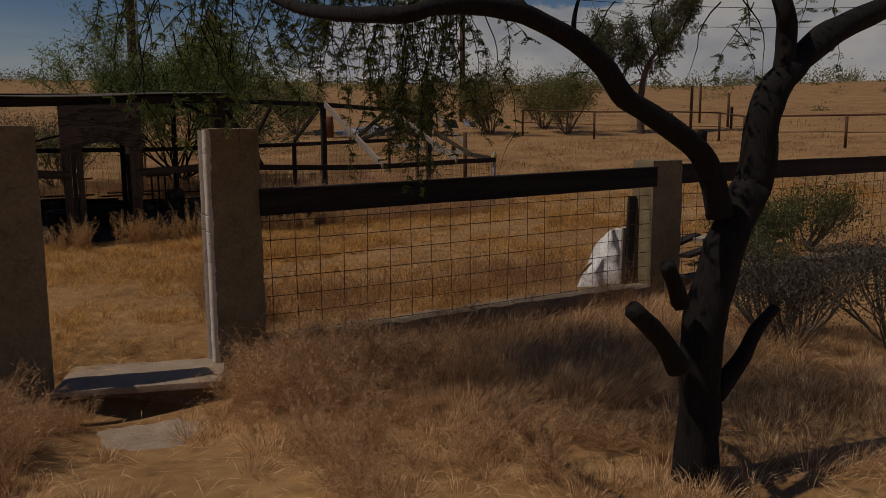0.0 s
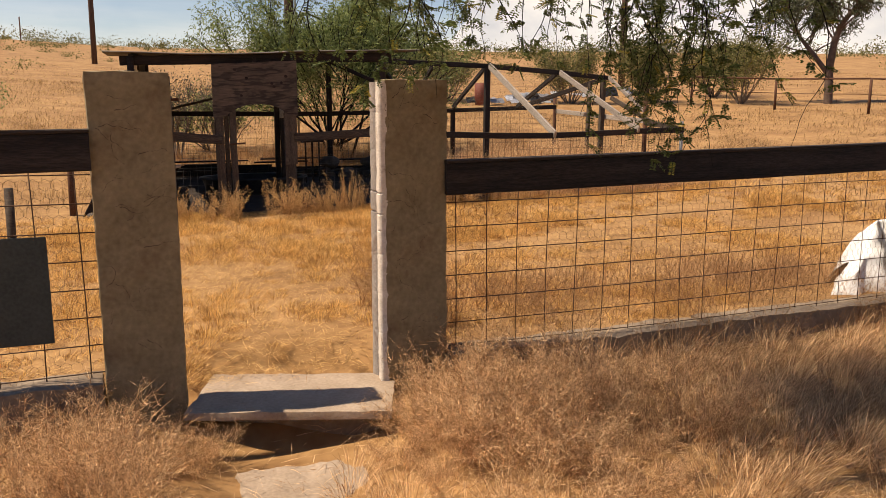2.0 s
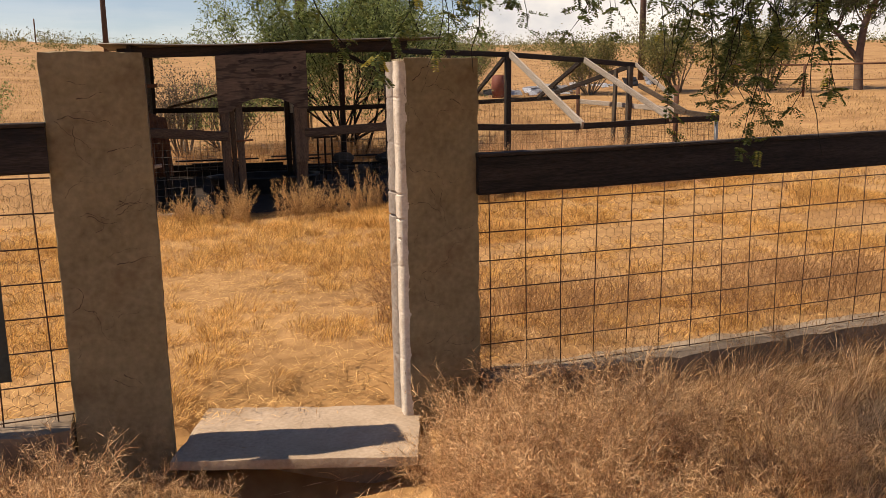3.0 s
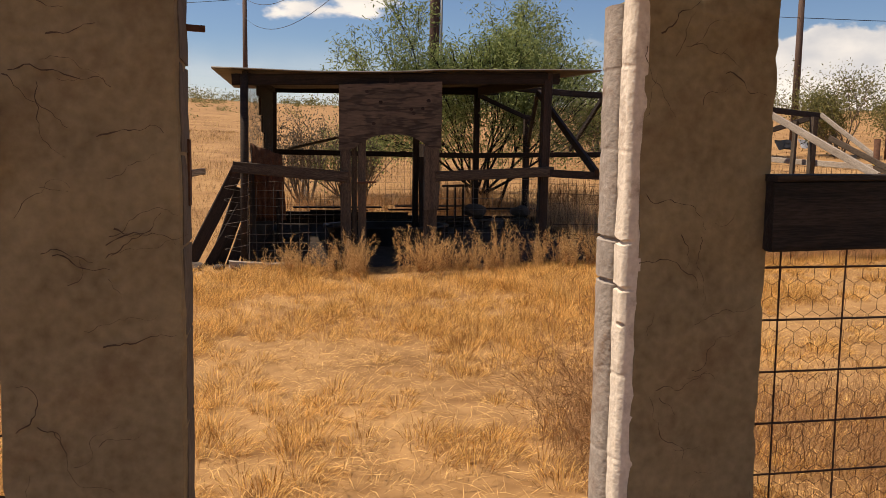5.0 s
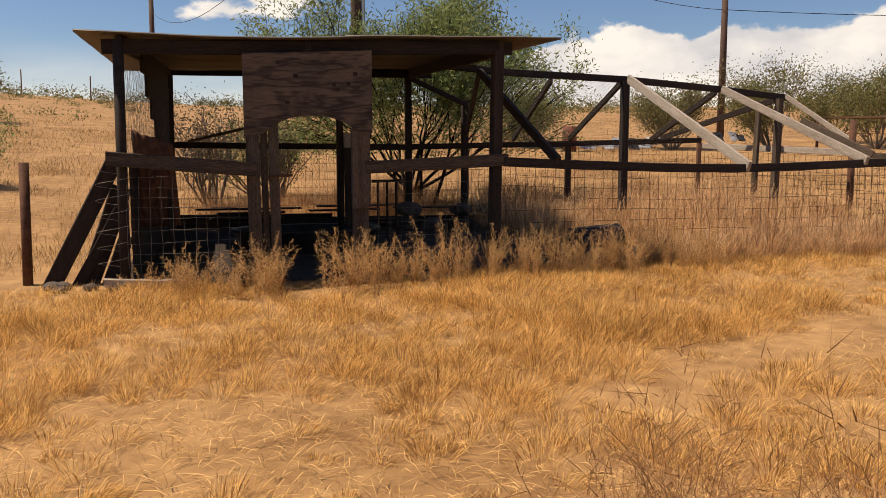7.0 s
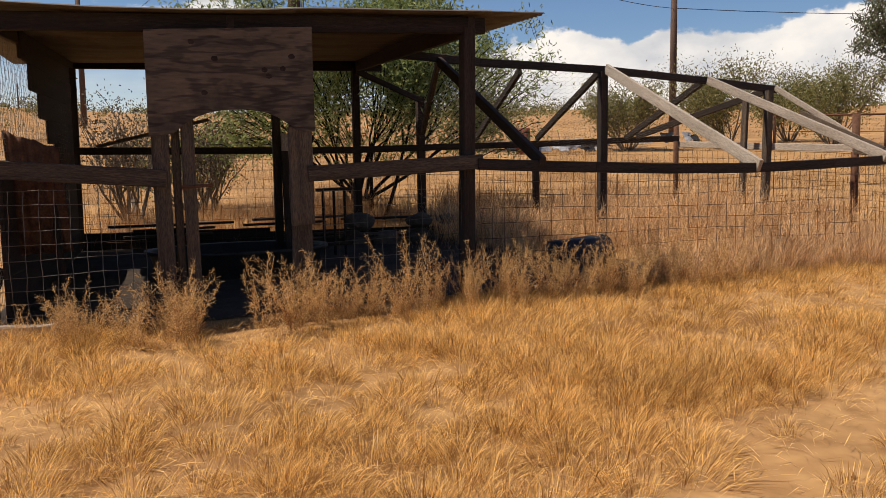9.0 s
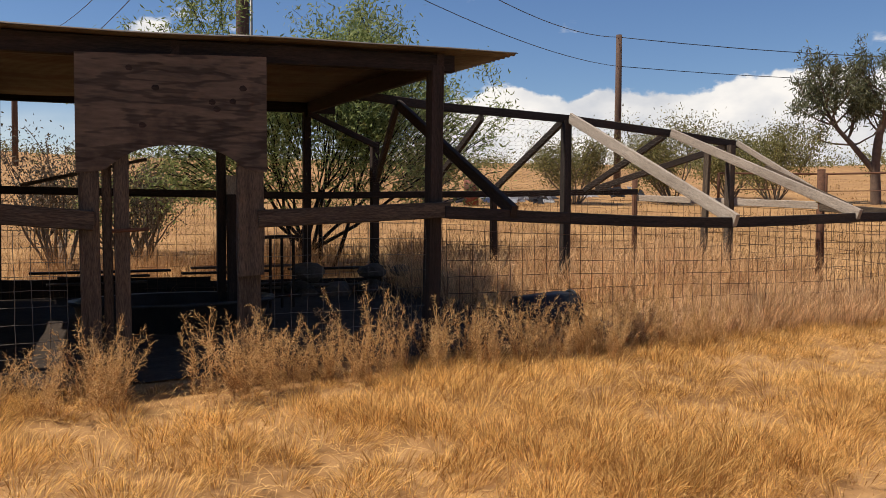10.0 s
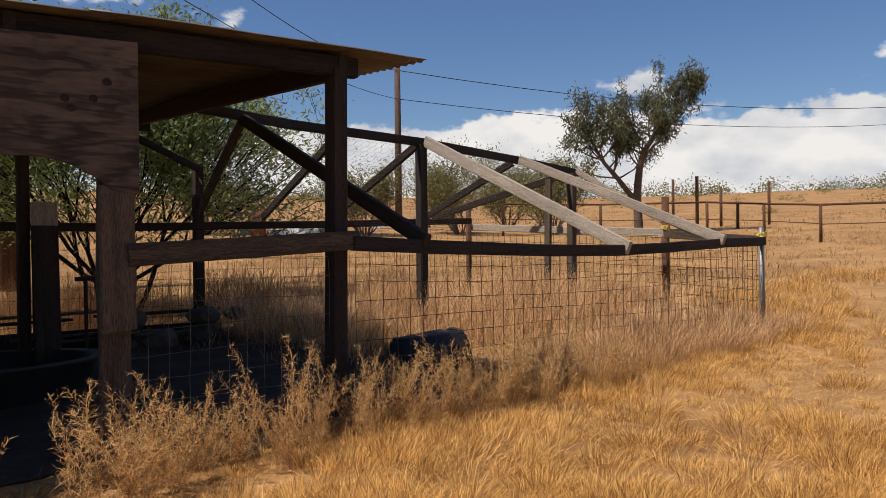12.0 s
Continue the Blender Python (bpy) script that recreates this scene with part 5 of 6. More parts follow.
def clumps(name, n, box, per, height, radius, width, mat, label, seed, keep=None, patchy=1.0, wind=(0.25, -0.1)):
    """Dense rounded cushions of fine dry blades that spread from their middle and bow over, as one mesh."""
    rng = np.random.RandomState(seed)
    x, y = rng.uniform(box[0], box[1], n), rng.uniform(box[2], box[3], n)
    pn = patch(x, y, 0.7, seed * 1.7) + 0.5 * patch(x, y, 2.1, seed * 0.9)
    ok = rng.uniform(0, 1, n) < np.clip(0.66 + patchy * pn, 0.06, 1)
    ok &= rng.uniform(0, 1, n) > track(x, y) * 0.98
    if keep is not None:
        ok &= keep(x, y)
    x, y, pn = x[ok], y[ok], pn[ok]
    size = np.clip(0.55 + 0.7 * pn + rng.uniform(-0.35, 0.35, len(x)), 0.12, 1.1)
    h = height[0] + (height[1] - height[0]) * size
    r = radius[0] + (radius[1] - radius[0]) * size
    m = per
    k = len(x) * m
    a = rng.uniform(0, 6.283, k)
    d = np.sqrt(rng.uniform(0, 1, k))
    R, H = np.repeat(r, m), np.repeat(h, m)
    bx, by = np.repeat(x, m) + np.cos(a) * d * R * 0.6, np.repeat(y, m) + np.sin(a) * d * R * 0.6
    way = np.repeat(rng.normal(size=(len(x), 2)) * 0.42 + wind, m, axis=0)
    out = d * 0.95
    ox = np.cos(a) * out + way[:, 0] + rng.normal(size=k) * 0.22
    oy = np.sin(a) * out + way[:, 1] + rng.normal(size=k) * 0.22
    L = H * rng.uniform(0.6, 1.12, k) * (1 - 0.25 * d)
    up = 1 / np.sqrt(1 + ox * ox + oy * oy)
    base = np.stack([bx, by, ground_fast(bx, by) - 0.012], axis=1)
    tip = base + np.stack([ox * up * L * 1.15, oy * up * L * 1.15, up * L * (1 - 0.3 * rng.uniform(0, 1, k) * d)], axis=1)
    v, f = blades(base, tip, L * rng.uniform(0.06, 0.22, k), rng.uniform(width[0], width[1], k), rng)
    return tagged(arrays(name, v, f, mat), label, "grass", kind="stuff")


straw("matted_straw", 64000, (-3.0, 8.5, 5.35, 12.0), (0.06, 0.18), (0.0018, 0.0042), STRAW, "flattened pale golden straw on the yard", 1)
clumps("dry_grass", 1900, (-2.5, 7.5, 5.4, 9.6), 105, (0.05, 0.18), (0.07, 0.18), (0.0018, 0.0038), GRASS, "low golden cushions of dry grass in the yard", 2, patchy=1.5)
clumps("dry_grass", 2300, (-2.5, 9.8, 9.2, 11.95), 92, (0.06, 0.21), (0.08, 0.21), (0.0020, 0.0042), GRASS, "thick golden cushions of dry grass before the shed", 3, patchy=0.9)
tufts("dry_grass", 3000, (-3.0, 9.0, 5.4, 12.3), 16, (0.04, 0.10), (0.0016, 0.0032), STRAW, "stubbly pale grass between the tufts", 22, lean=0.8, spread=0.08, patchy=0.5)
tufts("dry_grass", 5200, (-8, 15, 12.4, 27), 16, (0.10, 0.26), (0.0035, 0.007), FAR_GRASS, "dry golden grass on the slope", 4, lean=0.6, spread=0.14, keep=shade_free, patchy=0.9)
tufts("dry_grass", 4200, (-8, 15.5, 24, 45), 13, (0.12, 0.28), (0.006, 0.013), FAR_GRASS, "dry golden grass on the far slope", 5, lean=0.6, spread=0.25, patchy=0.9)
clumps("dry_grass", 1100, (9.0, 15.8, 5.5, 14), 60, (0.12, 0.28), (0.08, 0.22), (0.003, 0.006), GRASS, "dry golden grass beside the pen", 6)
tufts("brown_grass", 1500, (5.05, 9.15, 12.15, 16.4), 34, (0.30, 0.75), (0.002, 0.0045), WEED, "tall tan dry grass filling the pen", 7, lean=0.32, spread=0.09, patchy=0.4, keep=lambda x, y: (x > 6.1) | (y > 13.6))
tufts("brown_grass", 500, (0.9, 9.0, 16.6, 18.6), 26, (0.3, 0.75), (0.003, 0.006), WEED_RED, "tall reddish dry grass behind the shed", 8, lean=0.28, spread=0.1)
tufts("brown_grass", 600, (5.6, 9.6, 11.75, 12.4), 30, (0.18, 0.45), (0.0016, 0.0036), WEED, "tan dry grass along the pen fence", 9, lean=0.4, spread=0.06)
clumps("dry_grass", 1300, (-1.5, 7.5, 1.2, 5.05), 80, (0.08, 0.24), (0.06, 0.18), (0.0018, 0.0036), WEED, "pale brown dry grass before the fence", 10, patchy=0.9)
clumps("dry_grass", 620, (2.5, 6.3, 3.0, 5.05), 80, (0.16, 0.42), (0.10, 0.24), (0.0018, 0.0036), WEED, "tousled pale dry grass below the fence", 12, wind=(0.5, -0.25))
straw("matted_straw", 26000, (-1.5, 7.5, 1.0, 5.05), (0.07, 0.2), (0.0018, 0.004), WEED, "flattened dry weed straw before the fence", 11)
tufts("dry_grass", 600, (2.0, 6.6, 5.35, 6.6), 18, (0.15, 0.42), (0.0015, 0.0032), WEED_RED, "reddish dry weeds behind the wire fence", 13, lean=0.4, spread=0.07)
tufts("dry_grass", 7000, (-26, 48, 17, 62), 10, (0.10, 0.28), (0.012, 0.026), FAR_GRASS, "dry golden grass on the hillside", 15, lean=0.7, spread=0.35, patchy=0.8, far=True, keep=lambda x, y: (x < -7) | (x > 14) | (y > 40))
tufts("dry_grass", 2600, (10.5, 28, 8, 24), 12, (0.08, 0.24), (0.007, 0.014), FAR_GRASS, "dry golden grass in the field beyond the pen", 18, lean=0.7, spread=0.2, patchy=0.9, far=True)
straw("matted_straw", 900, (0.65, 1.72, 5.3, 5.8), (0.05, 0.16), (0.002, 0.004), STRAW, "straw blown over the doorstep", 16)


def weed_mesh(name, seed, height, radius, stalks, branchlets, mat, droop=0.1, twig=0.13, fine=3):
    """A clump of feathery dry stalks with many fine side twigs, as one mesh round the origin."""
    rng = np.random.RandomState(seed)
    B, T, W = [], [], []
    NB, NT, NW = [], [], []
    for s in range(stalks):
        a = rng.uniform(0, 6.283)
        r = radius * 0.25 * rng.uniform(0, 1)
        p = np.array([r * math.cos(a), r * math.sin(a), -0.03])
        h = height * rng.uniform(0.6, 1.05)
        out = rng.uniform(0.1, 1.0) * radius / height
        d = np.array([math.cos(a) * out, math.sin(a) * out, 1.0])
        n = 6
        for k in range(n):
            d = d + rng.normal(size=3) * 0.13
            d[2] -= droop * k / n
            d /= np.linalg.norm(d)
            q = p + d * h / n
            B.append(p)
            T.append(q + d * 0.01)
            W.append(0.0026 * (1 - 0.6 * k / n))
            if k >= 1:
                for b in range(branchlets):
                    u = rng.uniform(0, 1)
                    o = p + (q - p) * u
                    bd = d * 0.75 + rng.normal(size=3) * 0.62
                    bd[2] += 0.2
                    bd /= np.linalg.norm(bd)
                    bl = twig * rng.uniform(0.4, 1.1) * (1.1 - 0.5 * k / n)
                    e = o + bd * bl
                    NB.append(o)
                    NT.append(e)
                    NW.append(0.0024)
                    for c in range(fine):
                        o2 = o + (e - o) * rng.uniform(0.25, 1.0)
                        cd = bd * 0.6 + rng.normal(size=3) * 0.6
                        NB.append(o2)
                        NT.append(o2 + cd * bl * 0.38)
                        NW.append(0.0028)
            p = q
    v, f = blades(np.array(B), np.array(T), np.zeros(len(B)), np.array(W), rng)
    b, t, w = np.array(NB), np.array(NT), np.array(NW)[:, None] * 0.5
    side = np.cross(t - b, rng.normal(size=b.shape))
    side /= np.linalg.norm(side, axis=1)[:, None] + 1e-9
    v2 = np.stack([b - side * w, b + side * w, t], axis=1).reshape(-1, 3)
    f2 = np.arange(len(v2)).reshape(-1, 3) + len(v)
    ob = arrays(name, np.concatenate([v, v2]), np.concatenate([f, f2]), mat)
    me = ob.data
    bpy.data.objects.remove(ob)
    return me


PLUMES = [weed_mesh("plume_weed", s, 0.55, 0.13, 9, 15, PLUME, 0.06, 0.070, 3) for s in (1, 2, 3)]
FLUFF = [weed_mesh("wispy_weed", s + 10, 0.50, 0.46, 16, 10, WEED, 0.22, 0.13, 2) for s in (1, 2, 3, 4)]
STALKS = [weed_mesh("bare_stalk", s + 20, 0.65, 0.26, 8, 3, WEED_RED, 0.0, 0.22, 2) for s in (1, 2)]


def weed(meshes, name, x, y, scale, label, group, rng):
    ob = new(name, rng.choice(meshes))
    ob.matrix_basis = Matrix.Translation((x, y, ground_z(x, y))) @ Matrix.Rotation(rng.uniform(0, 6.28), 4, "Z") @ Matrix.Diagonal((scale * rng.uniform(0.85, 1.15), scale, scale * rng.uniform(0.85, 1.15), 1))
    tagged(ob, label, "weed", group)


def plant_weeds():
    rng = random.Random(99)
    row = [(1.42, 11.6, 0.9), (1.58, 11.5, 1.0), (1.70, 11.62, 0.8), (2.16, 11.62, 1.1), (2.28, 11.5, 1.15), (2.40, 11.62, 1.0), (2.55, 11.75, 0.8), (2.8, 11.9, 0.7),
           (2.98, 11.85, 0.75), (3.15, 11.8, 1.05), (3.25, 11.72, 0.95), (3.50, 11.85, 0.75), (3.66, 11.85, 1.0), (3.86, 11.85, 0.95), (4.08, 11.85, 0.75), (4.27, 11.85, 1.0), (4.40, 11.8, 0.9),
           (4.7, 11.9, 0.85), (4.92, 11.9, 1.0), (5.1, 11.85, 0.8), (5.35, 11.9, 1.05), (5.5, 11.95, 1.05), (5.7, 11.95, 0.8), (0.7, 11.75, 0.65), (0.95, 11.7, 0.7), (1.15, 11.75, 0.65), (6.0, 11.95, 0.7), (6.4, 11.95, 0.7), (6.9, 11.95, 0.65), (7.4, 11.95, 0.6)]
    for x, y, s in row:
        weed(PLUMES, "plume_weed", x + rng.uniform(-0.04, 0.04), y - 0.18 + rng.uniform(-0.10, 0.10), s, "feathery straw-coloured dry weed before the shed", "plume weeds along the shed", rng)
    for k in range(40):
        x = rng.uniform(0.6, 6.6)
        if 1.80 < x < 2.08:
            continue
        weed(PLUMES, "plume_weed", x, rng.uniform(11.42, 11.85), rng.uniform(0.5, 0.95), "feathery straw-coloured dry weed before the shed", "plume weeds along the shed", rng)
    for k in range(34):
        x = rng.gauss(2.15, 0.42)
        y = rng.gauss(4.3, 0.38)
        if x < 1.85:
            x = 1.85 + rng.random() * 0.5
        weed(FLUFF, "wispy_weed", x, min(y, 4.95), rng.uniform(0.65, 1.1), "fluffy grey-brown dry weed before the gate", "wispy weeds before the gate", rng)
    for k in range(28):
        x = rng.gauss(0.10, 0.34)
        y = rng.gauss(4.35, 0.35)
        weed(FLUFF, "wispy_weed", min(x, 0.25), min(y, 4.95), rng.uniform(0.6, 1.05), "fluffy grey-brown dry weed before the gate", "wispy weeds before the gate", rng)
    for k in range(36):
        x, y = rng.uniform(1.6, 3.6), rng.uniform(2.2, 4.2)
        weed(FLUFF, "wispy_weed", x, y, rng.uniform(0.45, 0.8), "fluffy grey-brown dry weed before the gate", "wispy weeds before the gate", rng)
    for x, y in ((0.52, 4.92), (0.60, 4.86), (0.45, 4.80), (0.66, 4.72), (0.70, 4.64), (0.62, 4.6), (1.78, 4.70), (1.70, 4.56), (1.66, 4.68), (1.52, 4.40), (1.60, 4.36), (1.68, 4.42), (1.74, 4.5), (1.72, 4.62)):
        weed(FLUFF, "wispy_weed", x, y, rng.uniform(0.42, 0.6), "fluffy grey-brown dry weed before the gate", "wispy weeds before the gate", rng)
    for k in range(22):
        x, y = rng.uniform(-1.0, 0.3), rng.uniform(2.2, 4.0)
        weed(FLUFF, "wispy_weed", x, y, rng.uniform(0.45, 0.8), "fluffy grey-brown dry weed before the gate", "wispy weeds before the gate", rng)
    for k in range(18):
        x, y = max(1.95, rng.gauss(2.1, 0.2)), rng.uniform(5.6, 6.7)
        weed(STALKS, "bare_stalk", x, y, rng.uniform(0.7, 1.1), "thin leafless reddish dry stalks in the yard", "bare dry stalks inside the gate", rng)
    for k in range(26):
        x, y = rng.uniform(2.2, 6.2), rng.uniform(4.6, 5.0) if k % 2 else rng.uniform(5.4, 5.9)
        weed(STALKS, "bare_stalk", x, y, rng.uniform(0.6, 1.0), "thin leafless reddish dry stalks along the fence", "bare dry stalks along the fence", rng)


plant_weeds()

# ---- poles, wires and far fences ----
def utility_pole(x, y, height, r, label, drop=False):
    gz = ground_z(x, y)
    t = thing("utility_pole", (x, y, gz), label, "utility pole", "wooden utility poles")
    tube("shaft", [(x, y, gz - 0.3), (x + 0.02, y, gz + height * 0.5), (x + 0.03, y, gz + height)], [r, r * 0.9, r * 0.78], POLE, t, sides=12, rough=0.04)
    if drop:
        tube("conduit", [(x + r * 1.25, y - r * 0.6, gz), (x + r * 1.2, y - r * 0.6, gz + height * 0.72)], 0.028, GALV, t, "thin grey conduit")
        for k in range(3):
            c = Vector((x + r * 2.0, y - r, gz + height * 0.60 + k * 0.03))
            pts = [c + Vector((0.16 * math.sin(a), -0.03, 0.42 * (1 - math.cos(a)) * 0.5 - 0.1 * k)) for a in np.linspace(-2.6, 2.6, 14)]
            tube("cable_loop", pts, 0.011, CABLE, t, "loop of black service cable", sides=5)
    return Vector((x, y, gz + height))


top_c = utility_pole(4.3, 21.1, 7.6, 0.125, "tall brown wooden utility pole with cable loops behind the mesquite", True)
top_l = utility_pole(-1.34, 66.6, 9.0, 0.20, "brown wooden utility pole on the hillside")
top_2 = utility_pole(24.15, 36.5, 7.1, 0.17, "brown wooden utility pole beyond the pen")


def cable(a, b, sag, r):
    t = thing("power_line", (a + b) / 2, "thin black overhead power line between poles", "cable", "overhead cables")
    pts = [a.lerp(b, s) + Vector((0, 0, -sag * 4 * s * (1 - s))) for s in np.linspace(0, 1, 18)]
    tube("wire", pts, r, CABLE, t, sides=4)


cable(top_c + Vector((0, 0, -0.3)), top_2 + Vector((0, 0, -0.1)), 0.9, 0.014)
cable(top_c + Vector((0, 0, -1.7)), top_2 + Vector((0, 0, -1.4)), 0.5, 0.012)
cable(top_2 + Vector((0, 0, -0.1)), Vector((75, 22, 12.5)), 1.6, 0.018)
cable(top_2 + Vector((0, 0, -1.4)), Vector((75, 22, 11.2)), 1.4, 0.015)
cable(top_c + Vector((0, 0, -0.2)), top_l + Vector((0, 0, -0.2)), 1.6, 0.016)
cable(top_c + Vector((0, 0, -1.0)), top_l + Vector((0, 0, -1.6)), 1.8, 0.014)
cable(top_l + Vector((0, 0, -0.3)), Vector((-60, 90, 19)), 2.2, 0.02)


def pipe_fence():
    t = thing("pipe_fence", (24.0, 19.5, ground_z(24, 19.5)), "rusty pipe fence across the golden field", "fence")
    posts = ((22.98, 17.25, 1.0), (24.5, 19.55, 1.05), (23.5, 13.96, 1.0), (23.23, 20.7, 1.15), (22.4, 24.0, 1.1), (21.3, 27.3, 1.1), (24.2, 10.5, 1.0), (25.2, 6.5, 1.0))
    for x, y, h in posts:
        z = ground_z(x, y)
        tube("post", [(x, y, z - 0.1), (x, y, z + h)], 0.045, RUST, t)
    order = [posts[7], posts[6], posts[2], posts[0], posts[1], posts[3], posts[4], posts[5]]
    for (xa, ya, ha), (xb, yb, hb) in zip(order, order[1:]):
        a, b = Vector((xa, ya, ground_z(xa, ya) + ha)), Vector((xb, yb, ground_z(xb, yb) + hb))
        tube("rail", [a, b], 0.03, RUST, t)
        tube("strand", [a - Vector((0, 0, 0.5)), b - Vector((0, 0, 0.52))], 0.012, RUST, t, sides=4)


pipe_fence()


def lone_post(x, y, h, r, label, mat=RUST):
    z = ground_z(x, y)
    t = thing("fence_post", (x, y, z), label, "post", "lone posts in the field")
    tube("shaft", [(x, y, z - 0.15), (x + 0.02, y, z + h)], r, mat, t, sides=8, rough=0.1)


for x, y, h in ((31.0, 24.5, 1.55), (32.0, 23.0, 1.7), (33.0, 27.9, 2.0), (27.3, 23.4, 2.0), (29.2, 22.85, 1.0)):
    lone_post(x, y, h, 0.06, "tall rusty fence post in the far field")
for x, y, h in ((-24.3, 148.0, 3.8), (-12.4, 131.0, 3.3)):
    lone_post(x, y, h, 0.09, "thin dark post on the skyline")
lone_post(-0.30, 12.45, 1.05, 0.042, "rusty pipe stake standing before the shed")
lone_post(-0.55, 8.4, 0.85, 0.035, "weathered wooden stake in the yard", WOOD_BROWN)


# ---- things by the gate ----
def gate_latch():
    t = thing("gate_latch", (0.64, 5.29, 1.35), "rusty iron gate hinge bolted to the pillar", "hinge")
    bm = bmesh.new()
    add_beam(bm, (0.641, 5.28, 1.27), (0.641, 5.28, 1.43), 0.008, 0.04, wear=0.001, cuts=1, bevel=0.001)
    part("plate", bm, RUST, t)
    bm = bmesh.new()
    add_beam(bm, (0.63, 5.31, 1.345), (0.675, 5.32, 1.353), 0.014, 0.016, wear=0.002, cuts=2, bevel=0.002)
    part("pintle", bm, WOOD_GREY, t, "pale wooden peg")
    bm = bmesh.new()
    add_beam(bm, (0.63, 5.31, 1.70), (0.68, 5.32, 1.70), 0.015, 0.015, wear=0.001, cuts=1, bevel=0.001)
    part("upper_peg", bm, RUST, t)


gate_latch()


def tarp():
    t = thing("tarp", (5.95, 5.6, 0.1), "crumpled white plastic tarp slumped behind the fence", "tarp")
    bm = bmesh.new()
    nu, nv = 30, 22
    grid = []
    for j in range(nv + 1):
        v = j / nv
        row = []
        for i in range(nu + 1):
            u = i / nu
            x = 5.44 + 0.96 * u + 0.48 * v * (1 - u)
            ridge = 0.62 * v ** 0.75
            fold = 0.035 * math.sin(u * 17 + 3 * v) * (1 - 0.5 * v) + 0.03 * noise.noise(Vector((u * 5, v * 5, 1)))
            y = 5.40 + 0.26 * v + fold
            z = 0.12 + ridge * (0.45 + 0.55 * min(1, u * 2.2)) + 0.02 * noise.noise(Vector((u * 7, v * 6, 4)))
            row.append(bm.verts.new((x, y, z)))
        grid.append(row)
    for j in range(8):
        row = []
        for i in range(nu + 1):
            p = grid[nv][i].co
            f = (j + 1) / 8
            row.append(bm.verts.new((p.x, p.y + 0.30 * f + 0.02 * math.sin(i * 0.9), p.z - (p.z - 0.12) * f ** 1.4)))
        grid.append(row)
    for a, b in zip(grid, grid[1:]):
        for i in range(nu):
            bm.faces.new((a[i], a[i + 1], b[i + 1], b[i]))
    ext = bmesh.ops.extrude_face_region(bm, geom=bm.faces[:])
    bmesh.ops.translate(bm, verts=[g for g in ext["geom"] if isinstance(g, bmesh.types.BMVert)], vec=(0.002, 0.004, -0.003))
    part("sheet", bm, TARP, t, smooth=True)


tarp()


def leaning_board():
    t = thing("leaning_plank", (6.17, 5.28, 0.2), "black ribbed plank leaning on the pillar", "plank")
    beam("plank", (6.14, 5.36, 0.14), (6.17, 5.36, 1.11), 0.10, 0.035, BLACK, t, cuts=3)
    beam("plank", (6.085, 5.40, 0.14), (6.10, 5.38, 0.78), 0.07, 0.03, WOOD_GREY, t, cuts=3)
    g = thing("green_sheet", (-0.16, 5.05, 0.4), "dark green metal sheet hung on the wire fence", "sheet")
    bm = bmesh.new()
    add_beam(bm, (-0.55, 5.145, 0.765), (0.015, 5.145, 0.765), 0.006, 0.54, wear=0.002, cuts=4, bevel=0.001)
    part("panel", bm, GREEN_SHEET, g)
    for x in (-0.5, -0.04):
        tube("tie_wire", [(x, 5.14, 1.02), (x + 0.01, 5.165, 1.06), (x, 5.18, 1.02)], 0.002, WIRE, g, sides=4)


leaning_board()


def junk_timber():
    rng = random.Random(6)
    for k in range(7):
        x, y = 8.4 + rng.uniform(-0.8, 1.4), 6.2 + rng.uniform(-0.2, 0.5)
        z = ground_z(x, y) + 0.08 + 0.07 * (k % 4)
        a = rng.uniform(-0.25, 0.25)
        t = thing("old_board", (x, y, ground_z(x, y)), "weathered grey board lying in a heap behind the fence", "board", "boards heaped behind the fence")
        L = rng.uniform(0.9, 1.6)
        beam("board", (x - L / 2, y - a, z - 0.05), (x + L / 2, y + a, z + 0.06), 0.14, 0.045, rng.choice((WOOD_GREY, WOOD_DARK, WOOD_BROWN)), t, cuts=3)


junk_timber()


